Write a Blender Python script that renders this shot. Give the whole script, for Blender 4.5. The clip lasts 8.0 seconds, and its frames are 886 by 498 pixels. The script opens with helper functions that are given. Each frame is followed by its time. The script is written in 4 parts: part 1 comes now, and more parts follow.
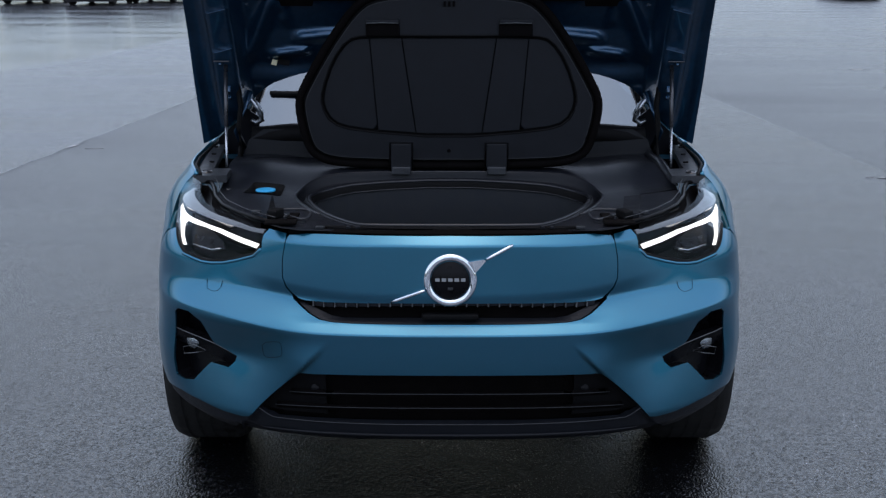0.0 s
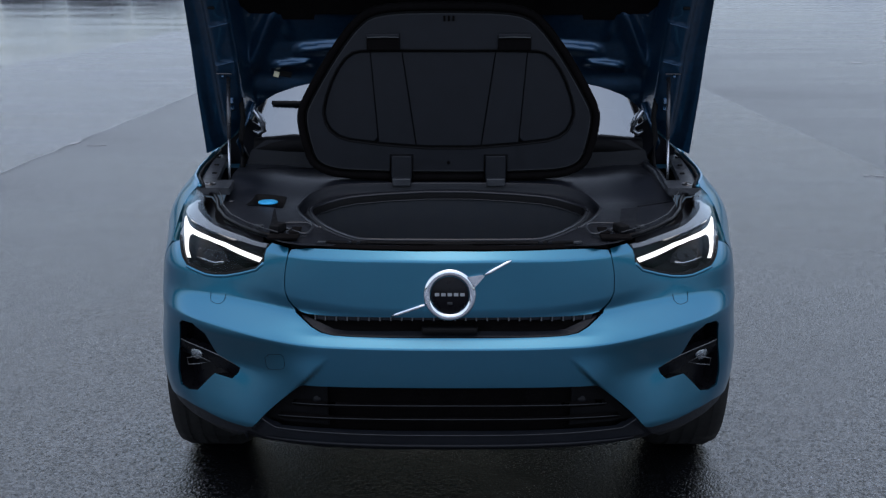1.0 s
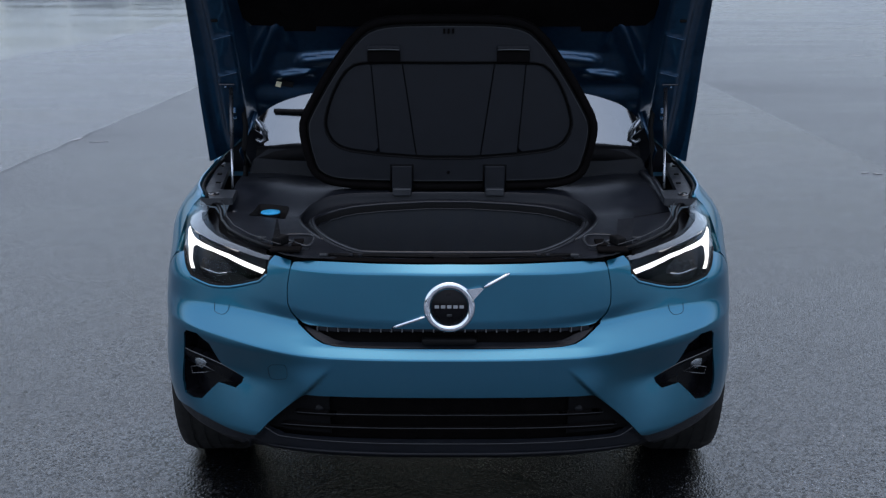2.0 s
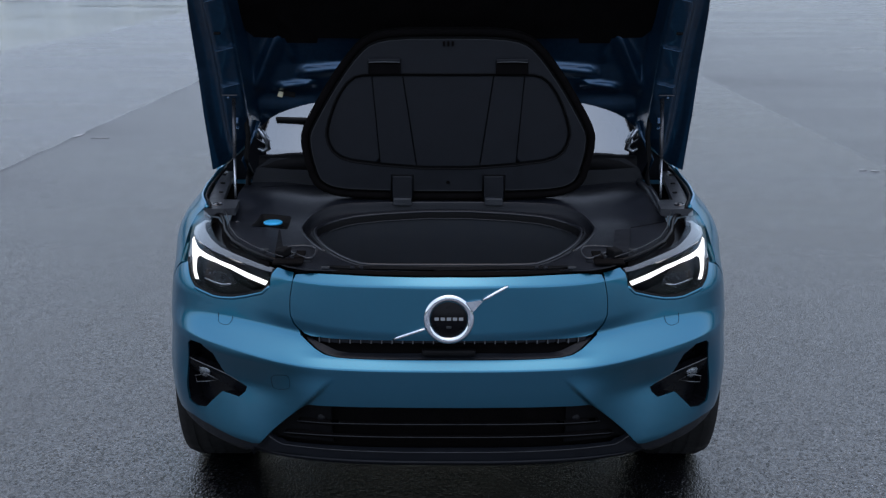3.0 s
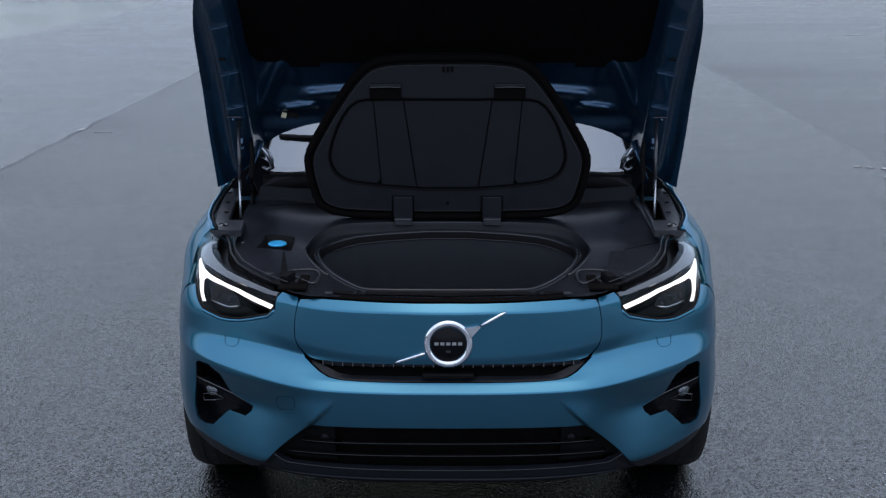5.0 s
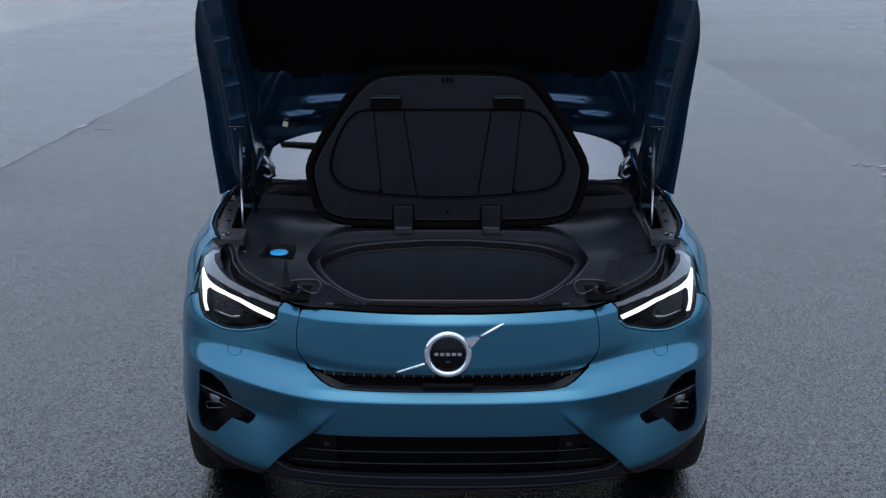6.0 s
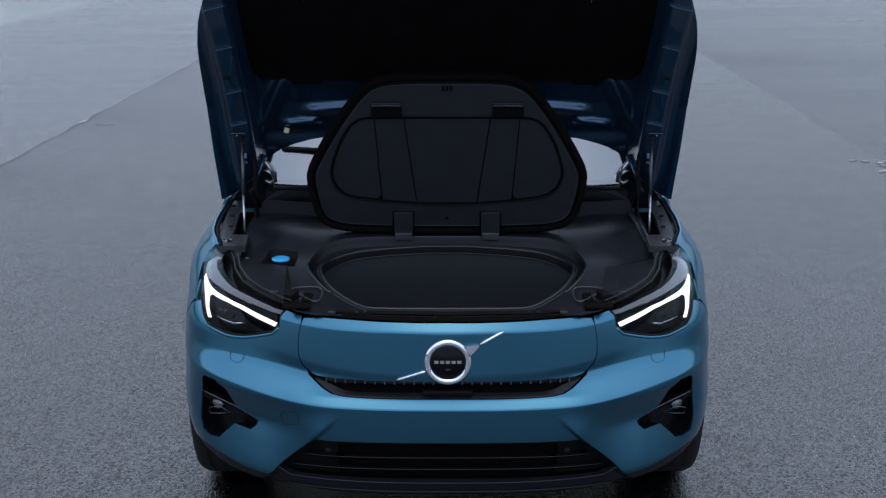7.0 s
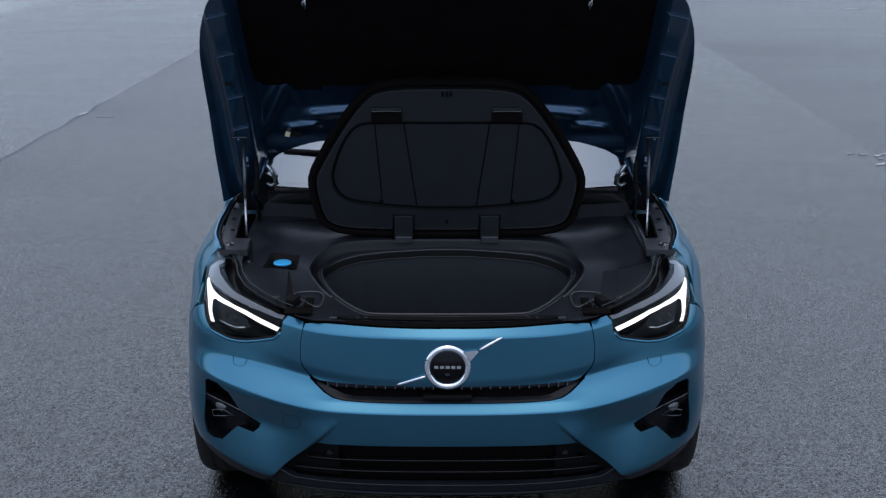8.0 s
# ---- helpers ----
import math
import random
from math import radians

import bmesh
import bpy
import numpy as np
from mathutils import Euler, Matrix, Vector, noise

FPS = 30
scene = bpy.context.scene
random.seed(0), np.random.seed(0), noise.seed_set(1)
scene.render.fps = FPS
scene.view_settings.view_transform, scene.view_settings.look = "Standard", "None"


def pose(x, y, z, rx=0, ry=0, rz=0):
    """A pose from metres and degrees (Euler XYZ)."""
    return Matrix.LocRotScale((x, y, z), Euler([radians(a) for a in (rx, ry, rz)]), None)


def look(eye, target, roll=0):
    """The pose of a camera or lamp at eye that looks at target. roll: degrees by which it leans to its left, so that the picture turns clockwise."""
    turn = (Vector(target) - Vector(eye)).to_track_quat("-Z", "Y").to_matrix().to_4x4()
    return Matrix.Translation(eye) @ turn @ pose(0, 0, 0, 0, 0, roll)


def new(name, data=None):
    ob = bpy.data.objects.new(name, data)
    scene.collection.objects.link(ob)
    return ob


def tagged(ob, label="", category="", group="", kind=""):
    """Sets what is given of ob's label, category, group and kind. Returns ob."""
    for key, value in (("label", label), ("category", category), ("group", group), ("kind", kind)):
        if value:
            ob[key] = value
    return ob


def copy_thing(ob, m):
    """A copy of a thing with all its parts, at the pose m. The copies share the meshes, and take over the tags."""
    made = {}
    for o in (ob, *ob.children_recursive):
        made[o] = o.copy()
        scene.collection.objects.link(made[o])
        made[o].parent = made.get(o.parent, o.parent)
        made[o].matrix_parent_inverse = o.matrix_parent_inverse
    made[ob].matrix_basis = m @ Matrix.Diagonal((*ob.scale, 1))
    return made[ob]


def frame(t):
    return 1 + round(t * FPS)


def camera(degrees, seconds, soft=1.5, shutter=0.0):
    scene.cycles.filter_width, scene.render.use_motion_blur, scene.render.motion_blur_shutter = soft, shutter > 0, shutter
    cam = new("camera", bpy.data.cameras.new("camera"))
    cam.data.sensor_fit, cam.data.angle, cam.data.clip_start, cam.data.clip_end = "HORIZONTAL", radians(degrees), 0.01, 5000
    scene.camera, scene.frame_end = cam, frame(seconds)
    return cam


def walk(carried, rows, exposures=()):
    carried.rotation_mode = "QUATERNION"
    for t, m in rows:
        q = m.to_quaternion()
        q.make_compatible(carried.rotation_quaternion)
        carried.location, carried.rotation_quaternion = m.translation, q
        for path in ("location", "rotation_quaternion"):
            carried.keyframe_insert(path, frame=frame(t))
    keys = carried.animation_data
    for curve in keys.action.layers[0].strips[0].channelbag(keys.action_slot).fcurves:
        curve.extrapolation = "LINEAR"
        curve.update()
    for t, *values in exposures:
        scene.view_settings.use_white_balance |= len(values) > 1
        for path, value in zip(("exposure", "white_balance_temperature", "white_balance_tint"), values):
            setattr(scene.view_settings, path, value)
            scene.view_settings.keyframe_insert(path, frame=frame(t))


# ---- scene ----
cam = camera(40.0, 8.0, soft=1.3)
walk(cam, [
    (0.0, look((-0.0222, -3.0369, 1.5494), (-0.0193, -0.1157, 0.8665), 0.060)),
    (0.5, look((-0.0206, -3.0561, 1.5908), (-0.0187, -0.1381, 0.8945), 0.057)),
    (1.0, look((-0.0193, -3.0766, 1.6308), (-0.0181, -0.1619, 0.9205), 0.055)),
    (1.5, look((-0.0181, -3.0979, 1.6706), (-0.0176, -0.1867, 0.9459), 0.052)),
    (3.0, look((-0.0156, -3.1609, 1.7937), (-0.0163, -0.2609, 1.0253), 0.044)),
    (3.5, look((-0.0151, -3.1805, 1.8358), (-0.0159, -0.2843, 1.0532), 0.041)),
    (4.0, look((-0.0148, -3.1990, 1.8779), (-0.0156, -0.3067, 1.0815), 0.038)),
    (4.5, look((-0.0147, -3.2164, 1.9193), (-0.0154, -0.3278, 1.1095), 0.036)),
    (6.0, look((-0.0155, -3.2618, 2.0368), (-0.0148, -0.3844, 1.1878), 0.027)),
    (6.5, look((-0.0161, -3.2751, 2.0736), (-0.0147, -0.4019, 1.2108), 0.025)),
    (7.0, look((-0.0169, -3.2881, 2.1101), (-0.0147, -0.4194, 1.2323), 0.022)),
    (7.5, look((-0.0179, -3.3012, 2.1477), (-0.0147, -0.4377, 1.2528), 0.019)),
    (8.0, look((-0.0191, -3.3147, 2.1882), (-0.0147, -0.4576, 1.2732), 0.017)),
], exposures=[(0.0, 1.222, 6520, 13), (8.0, 1.222, 6520, 13)])
from mathutils.geometry import delaunay_2d_cdt

# ---- light ----
SUN_UP, SUN_TURN = 86.0, 180.0
world = bpy.data.worlds.new("overcast_sky")
scene.world = world
world.use_nodes = True
wn = world.node_tree.nodes
sky = wn.new("ShaderNodeTexSky")
sky.sky_type, sky.sun_disc = "NISHITA", False
sky.sun_elevation, sky.sun_rotation = radians(SUN_UP), radians(SUN_TURN)
sky.air_density, sky.dust_density, sky.ozone_density = 1.0, 3.0, 1.5
wn["Background"].inputs["Strength"].default_value = 0.10
world.node_tree.links.new(sky.outputs["Color"], wn["Background"].inputs["Color"])
sun_data = bpy.data.lights.new("sun", "SUN")
sun_data.energy, sun_data.angle, sun_data.color = 1.0, radians(168), (0.86, 0.955, 1.05)
sun = new("sun", sun_data)
sun.rotation_euler = (radians(90 - SUN_UP), 0, radians(180 - SUN_TURN))


# ---- materials ----
def shader(name, colour, rough=0.5, metal=0.0, coat=0.0, spec=0.5, scale=0.0, vary=0.0, bump=0.0, fine=0.0, coat_rough=0.03):
    """A principled material; scale: size of the mottling in 1/m, vary: its share of the colour and gloss, fine: scale of the relief."""
    m = bpy.data.materials.new(name)
    m.use_nodes = True
    nt = m.node_tree
    b = nt.nodes["Principled BSDF"]
    b.inputs["Base Color"].default_value = (*colour, 1)
    b.inputs["Roughness"].default_value = rough
    b.inputs["Metallic"].default_value = metal
    b.inputs["Coat Weight"].default_value = coat
    b.inputs["Coat Roughness"].default_value = coat_rough
    b.inputs["Specular IOR Level"].default_value = spec
    geo = nt.nodes.new("ShaderNodeTexCoord")
    if scale:
        n = nt.nodes.new("ShaderNodeTexNoise")
        n.inputs["Scale"].default_value, n.inputs["Detail"].default_value = scale, 6
        nt.links.new(geo.outputs["Object"], n.inputs["Vector"])
        r = nt.nodes.new("ShaderNodeMapRange")
        r.inputs["From Min"].default_value, r.inputs["From Max"].default_value = 0.3, 0.7
        r.inputs["To Min"].default_value, r.inputs["To Max"].default_value = 1 - vary, 1 + vary
        nt.links.new(n.outputs["Fac"], r.inputs["Value"])
        mix = nt.nodes.new("ShaderNodeVectorMath")
        mix.operation = "SCALE"
        mix.inputs[0].default_value = colour
        nt.links.new(r.outputs["Result"], mix.inputs["Scale"])
        nt.links.new(mix.outputs["Vector"], b.inputs["Base Color"])
        k = nt.nodes.new("ShaderNodeMath")
        k.operation = "MULTIPLY"
        k.inputs[1].default_value = rough
        nt.links.new(r.outputs["Result"], k.inputs[0])
        nt.links.new(k.outputs["Value"], b.inputs["Roughness"])
    if bump:
        n2 = nt.nodes.new("ShaderNodeTexNoise")
        n2.inputs["Scale"].default_value, n2.inputs["Detail"].default_value = fine, 3
        nt.links.new(geo.outputs["Object"], n2.inputs["Vector"])
        bp = nt.nodes.new("ShaderNodeBump")
        bp.inputs["Strength"].default_value, bp.inputs["Distance"].default_value = bump, 0.002
        nt.links.new(n2.outputs["Fac"], bp.inputs["Height"])
        nt.links.new(bp.outputs["Normal"], b.inputs["Normal"])
    return m


def glowing(name, colour, strength):
    m = shader(name, colour, 0.3)
    b = m.node_tree.nodes["Principled BSDF"]
    b.inputs["Emission Color"].default_value = (*colour, 1)
    b.inputs["Emission Strength"].default_value = strength
    return m


def clear(name, tint=(1, 1, 1), sheen=0.05, edge=0.8):
    """A thin clear pane: gloss by Fresnel over a see-through layer."""
    m = bpy.data.materials.new(name)
    m.use_nodes = True
    nt = m.node_tree
    nt.nodes.remove(nt.nodes["Principled BSDF"])
    t, g, f, mix = (nt.nodes.new("ShaderNode" + k) for k in ("BsdfTransparent", "BsdfGlossy", "LayerWeight", "MixShader"))
    t.inputs["Color"].default_value = (*tint, 1)
    g.inputs["Roughness"].default_value = 0.02
    g.inputs["Color"].default_value = (0.76, 0.86, 0.94, 1)
    f.inputs["Blend"].default_value = 0.5
    power, fac = nt.nodes.new("ShaderNodeMath"), nt.nodes.new("ShaderNodeMapRange")
    power.operation = "POWER"
    power.inputs[1].default_value = 5.0
    fac.inputs["To Min"].default_value, fac.inputs["To Max"].default_value = sheen, edge
    nt.links.new(f.outputs["Facing"], power.inputs[0])
    nt.links.new(power.outputs["Value"], fac.inputs["Value"])
    nt.links.new(fac.outputs["Result"], mix.inputs["Fac"])
    nt.links.new(t.outputs["BSDF"], mix.inputs[1])
    nt.links.new(g.outputs["BSDF"], mix.inputs[2])
    nt.links.new(mix.outputs["Shader"], nt.nodes["Material Output"].inputs["Surface"])
    return m


PAINT = shader("blue_metallic_paint", (0.0172, 0.120, 0.190), 0.33, 0.94, 0.72, 0.5, 900, 0.06, coat_rough=0.10)
PAINT.node_tree.nodes["Principled BSDF"].inputs["Specular Tint"].default_value = (0.22, 0.52, 0.72, 1.0)
# Thin inner paint, darkened further for the shade below the bonnet.
INNER = shader("shaded_thin_inner_blue", (0.012, 0.046, 0.092), 0.32, 0.75, 0.6, 0.4, 60, 0.12)
SILVER = shader("satin_grey_metal", (0.30, 0.32, 0.34), 0.25, 1.0, 0, 0.5, 40, 0.1)
DULL = shader("black_semi_gloss_plastic", (0.003, 0.003, 0.004), 0.3, 0, 0, 0.09, 40, 0.2)
# FAINT and DIM: greys for small fittings and for painted edge highlights.
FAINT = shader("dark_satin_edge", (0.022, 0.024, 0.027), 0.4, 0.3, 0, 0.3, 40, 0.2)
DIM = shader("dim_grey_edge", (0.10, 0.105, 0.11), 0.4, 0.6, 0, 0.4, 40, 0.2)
GLOSS = shader("black_gloss_plastic", (0.008, 0.008, 0.009), 0.12, 0, 0.6, 0.5, 40, 0.2)
PLASTIC = shader("black_grained_plastic", (0.0055, 0.0065, 0.009), 0.5, 0, 0, 0.17, 25, 0.15, 0.25, 900)
DECK = shader("dark_moulded_plastic", (0.006, 0.007, 0.010), 0.34, 0, 0, 0.42, 12, 0.2, 0.2, 1200)
PLATE = shader("satin_dark_cover", (0.017, 0.019, 0.023), 0.4, 0, 0, 0.4, 20, 0.2, 0.15, 900)
CARPET = shader("black_carpet", (0.010, 0.012, 0.015), 0.75, 0, 0, 0.2, 30, 0.25, 0.6, 700)
FELT = shader("black_felt", (0.0032, 0.0028, 0.0029), 0.95, 0, 0, 0.03, 20, 0.3, 0.8, 300)
RUBBER = shader("black_rubber", (0.0032, 0.0032, 0.0036), 0.6, 0, 0, 0.08, 30, 0.2, 0.3, 500)
TYRE = shader("tyre_rubber", (0.006, 0.006, 0.006), 0.75, 0, 0, 0.3, 18, 0.3, 0.5, 250)
CHROME = shader("chrome", (0.62, 0.64, 0.67), 0.12, 1.0, 0, 0.5, 60, 0.1)
STEEL = shader("grey_steel", (0.35, 0.37, 0.4), 0.3, 1.0, 0, 0.5, 60, 0.2)
ALLOY = shader("dark_alloy", (0.06, 0.06, 0.065), 0.3, 0.8, 0, 0.5, 30, 0.2)
CAP = shader("bright_blue_plastic", (0.02, 0.30, 0.56), 0.4, 0, 0, 0.5, 40, 0.1)
LETTER = shader("light_grey_print", (0.17, 0.18, 0.19), 0.4, 0, 0, 0.5, 60, 0.1)
YELLOW = shader("pale_yellow_label", (0.5, 0.46, 0.30), 0.5, 0, 0, 0.4, 90, 0.15)
LAMP_DARK = shader("dark_lamp_interior", (0.002, 0.002, 0.0025), 0.35, 0, 0, 0.07, 60, 0.2)
LAMP_RIM = shader("grey_lamp_rim", (0.014, 0.015, 0.018), 0.08, 0.2, 1.0, 0.5, 40, 0.1)
GLOW = glowing("white_light", (1.0, 0.94, 0.87), 0.46)
LENS = clear("clear_lens", (0.97, 0.98, 0.98), 0.003, 0.4)
PANE = clear("tinted_glass", (0.3, 0.33, 0.35), 0.18)


# ---- building ----
def mesh_of(name, verts, faces, smooth_shade=True):
    me = bpy.data.meshes.new(name)
    me.from_pydata([tuple(v) for v in verts], [], faces)
    if smooth_shade:
        me.polygons.foreach_set("use_smooth", [True] * len(me.polygons))
    me.update()
    return me


def part(name, data, material, parent=None, label=""):
    """Links a mesh or a bmesh as one object under a thing or a part."""
    if isinstance(data, bmesh.types.BMesh):
        me = bpy.data.meshes.new(name)
        bmesh.ops.recalc_face_normals(data, faces=data.faces)
        data.to_mesh(me)
        data.free()
        data = me
    if not data.materials:
        data.materials.append(material)
    ob = new(name, data)
    ob.parent = parent
    return tagged(ob, label)


def thing(name, label, category, group="", place=(0, 0, 0)):
    ob = new(name)
    ob.location = place
    return tagged(ob, label, category, group)


def box(bm, centre, size, bevel=0.0, turn=(0, 0, 0)):
    made = bmesh.ops.create_cube(bm, size=1, matrix=pose(*centre, *turn) @ Matrix.Diagonal((*size, 1)))
    if bevel:
        edges = {e for v in made["verts"] for e in v.link_edges}
        bmesh.ops.bevel(bm, geom=list(edges), offset=bevel, segments=2, affect="EDGES", profile=0.5)
    return bm


def boxed(centre, size, bevel=0.0, turn=(0, 0, 0)):
    return box(bmesh.new(), centre, size, bevel, turn)


def smooth(a, b, x):
    k = min(1.0, max(0.0, (x - a) / (b - a)))
    return k * k * (3 - 2 * k)


def table(x, *pairs):
    if x <= pairs[0][0]:
        return pairs[0][1]
    for (a, p), (b, q) in zip(pairs, pairs[1:]):
        if x <= b:
            return p + (q - p) * (x - a) / (b - a)
    return pairs[-1][1]


def curve(x, *pairs):
    """As table, but smooth: a monotone cubic through the pairs."""
    n = len(pairs)
    slope = [(pairs[i + 1][1] - pairs[i][1]) / (pairs[i + 1][0] - pairs[i][0]) for i in range(n - 1)]
    lean = [slope[0]] + [0.0 if slope[i - 1] * slope[i] <= 0 else 2 * slope[i - 1] * slope[i] / (slope[i - 1] + slope[i]) for i in range(1, n - 1)] + [slope[-1]]
    if x <= pairs[0][0]:
        return pairs[0][1] + lean[0] * (x - pairs[0][0])
    if x >= pairs[-1][0]:
        return pairs[-1][1] + lean[-1] * (x - pairs[-1][0])
    for i in range(n - 1):
        (a, p), (b, q) = pairs[i], pairs[i + 1]
        if x <= b:
            h = b - a
            t = (x - a) / h
            return (2 * t ** 3 - 3 * t ** 2 + 1) * p + (t ** 3 - 2 * t ** 2 + t) * h * lean[i] + (3 * t ** 2 - 2 * t ** 3) * q + (t ** 3 - t ** 2) * h * lean[i + 1]


def rounded(loop, times=2):
    """Cuts the corners of a closed loop."""
    for _ in range(times):
        cut = []
        for (a, b), (c, d) in zip(loop, loop[1:] + loop[:1]):
            cut += [(a * 0.75 + c * 0.25, b * 0.75 + d * 0.25), (a * 0.25 + c * 0.75, b * 0.25 + d * 0.75)]
        loop = cut
    return loop


def mirrored(half):
    """A closed loop from its right half, which runs from the middle round to the middle."""
    return list(half) + [(-a, b) for a, b in reversed(half) if abs(a) > 1e-6]


def dense(loop, step):
    out = []
    for (a, b), (c, d) in zip(loop, loop[1:] + loop[:1]):
        n = max(1, math.ceil(math.hypot(c - a, d - b) / step))
        out += [(a + (c - a) * i / n, b + (d - b) * i / n) for i in range(n)]
    return out


def inside(points, loops):
    p = np.asarray(points, float)
    odd = np.zeros(len(p), bool)
    for loop in loops:
        q = np.asarray(loop, float)
        for (a, b), (c, d) in zip(q, np.roll(q, -1, 0)):
            if b != d:
                odd ^= ((b > p[:, 1]) != (d > p[:, 1])) & (p[:, 0] < (c - a) * (p[:, 1] - b) / (d - b) + a)
    return odd


def along(path, step):
    """Points on an open line, step apart."""
    out = []
    for (a, b), (c, d) in zip(path, path[1:]):
        n = max(1, math.ceil(math.hypot(c - a, d - b) / step))
        out += [(a + (c - a) * i / n, b + (d - b) * i / n) for i in range(n)]
    return out + [path[-1]]


def shell(rim, surface, facing, thick=0.004, step=0.014, holes=(), ridges=()):
    """A curved plate: the loop rim, with holes, in the plan of surface(a, b), given thickness away from the side that faces."""
    loops = [dense(l, step) for l in (rim, *holes)]
    pts, edges = [], []
    for loop in loops:
        k = len(pts)
        pts += loop
        edges += [(k + i, k + (i + 1) % len(loop)) for i in range(len(loop))]
    q = np.asarray(pts)
    for line in ridges:
        way = along(line, step)
        keep = inside(way, loops) & np.array([np.min((q[:, 0] - a) ** 2 + (q[:, 1] - b) ** 2) > (0.35 * step) ** 2 for a, b in way])
        last = None
        for p, ok in zip(way, keep):
            if ok:
                pts.append(p)
                if last is not None:
                    edges.append((last, len(pts) - 1))
            last = len(pts) - 1 if ok else None
    q = np.asarray(pts)
    lo, hi = q.min(0), q.max(0)
    gx, gy = np.meshgrid(np.arange(lo[0], hi[0], step), np.arange(lo[1], hi[1], step))
    grid = np.stack([gx.ravel(), gy.ravel()], 1)
    grid = grid[inside(grid, loops)]
    if len(grid):
        near = np.array([np.min((q[:, 0] - a) ** 2 + (q[:, 1] - b) ** 2) for a, b in grid])
        grid = grid[near > (0.45 * step) ** 2]
    flat, _, tris, *_ = delaunay_2d_cdt([Vector(p) for p in pts] + [Vector(p) for p in grid], edges, [], 0, 1e-7)
    mid = [tuple(sum((flat[i] for i in t), Vector((0, 0))) / len(t)) for t in tris]
    tris = [t for t, ok in zip(tris, inside(mid, loops)) if ok]
    front, normals = [], []
    for v in flat:
        a, b = v
        p = Vector(surface(a, b))
        h = 0.002
        n = (Vector(surface(a + h, b)) - Vector(surface(a - h, b))).cross(Vector(surface(a, b + h)) - Vector(surface(a, b - h)))
        n.normalize()
        if n.dot(Vector(facing)) < 0:
            n = -n
        front.append(p)
        normals.append(n)
    verts = front + [p - n * thick for p, n in zip(front, normals)]
    size = len(front)
    t0 = tris[len(tris) // 2]
    flip = (front[t0[1]] - front[t0[0]]).cross(front[t0[2]] - front[t0[0]]).dot(normals[t0[0]]) < 0
    tris = [tuple(reversed(t)) if flip else tuple(t) for t in tris]
    used = {}
    for t in tris:
        for e in zip(t, t[1:] + t[:1]):
            used[e] = True
    faces = list(tris) + [tuple(i + size for i in reversed(t)) for t in tris]
    skirt = {}
    for a, b in used:
        if (b, a) not in used:
            for i in (a, b):
                if i not in skirt:
                    skirt[i] = len(verts)
                    verts += [verts[i], verts[i + size]]
            faces.append((skirt[b], skirt[a], skirt[a] + 1, skirt[b] + 1))
    me = mesh_of("shell", verts, faces)
    split = [(0, 0, 0)] * len(me.loops)
    for loop in me.loops:
        i = loop.vertex_index
        if i < size:
            split[loop.index] = tuple(normals[i])
    me.normals_split_custom_set(split)
    return me


def tube(path, radius, sides=8, closed=False, squash=1.0):
    """A round bar along a path; radius may be a function of the share of the way."""
    path = [Vector(p) for p in path]
    verts, faces, count = [], [], len(path)
    for i, p in enumerate(path):
        a, b = path[i - 1] if (i or closed) else p, path[(i + 1) % count] if (i < count - 1 or closed) else p
        d = (b - a).normalized()
        side = d.cross(Vector((0, 0, 1)) if abs(d.z) < 0.95 else Vector((0, 1, 0))).normalized()
        up = side.cross(d)
        r = radius(i / max(1, count - 1)) if callable(radius) else radius
        verts += [p + (side * math.cos(2 * math.pi * k / sides) + up * squash * math.sin(2 * math.pi * k / sides)) * r for k in range(sides)]
    for i in range(count if closed else count - 1):
        j = (i + 1) % count
        faces += [(i * sides + k, i * sides + (k + 1) % sides, j * sides + (k + 1) % sides, j * sides + k) for k in range(sides)]
    if not closed:
        faces += [tuple(reversed(range(sides))), tuple(range((count - 1) * sides, count * sides))]
    return mesh_of("tube", verts, faces)


def lathe(profile, steps=48, axis="Y"):
    """Turns a profile of (radius, along) round an axis through the origin."""
    verts, faces, n = [], [], len(profile)
    for i in range(steps):
        c, s = math.cos(2 * math.pi * i / steps), math.sin(2 * math.pi * i / steps)
        for r, h in profile:
            verts.append({"Y": (r * c, h, r * s), "X": (h, r * c, r * s), "Z": (r * c, r * s, h)}[axis])
    for i in range(steps):
        j = (i + 1) % steps
        faces += [(i * n + k, j * n + k, j * n + k + 1, i * n + k + 1) for k in range(n - 1)]
    return mesh_of("lathe", verts, faces)


# ---- the car's nose ----
DEG = 0.0155  # metres of plan for one degree of station


def crease(u):
    return 0.604 + 0.021 * smooth(14, 42, abs(u))


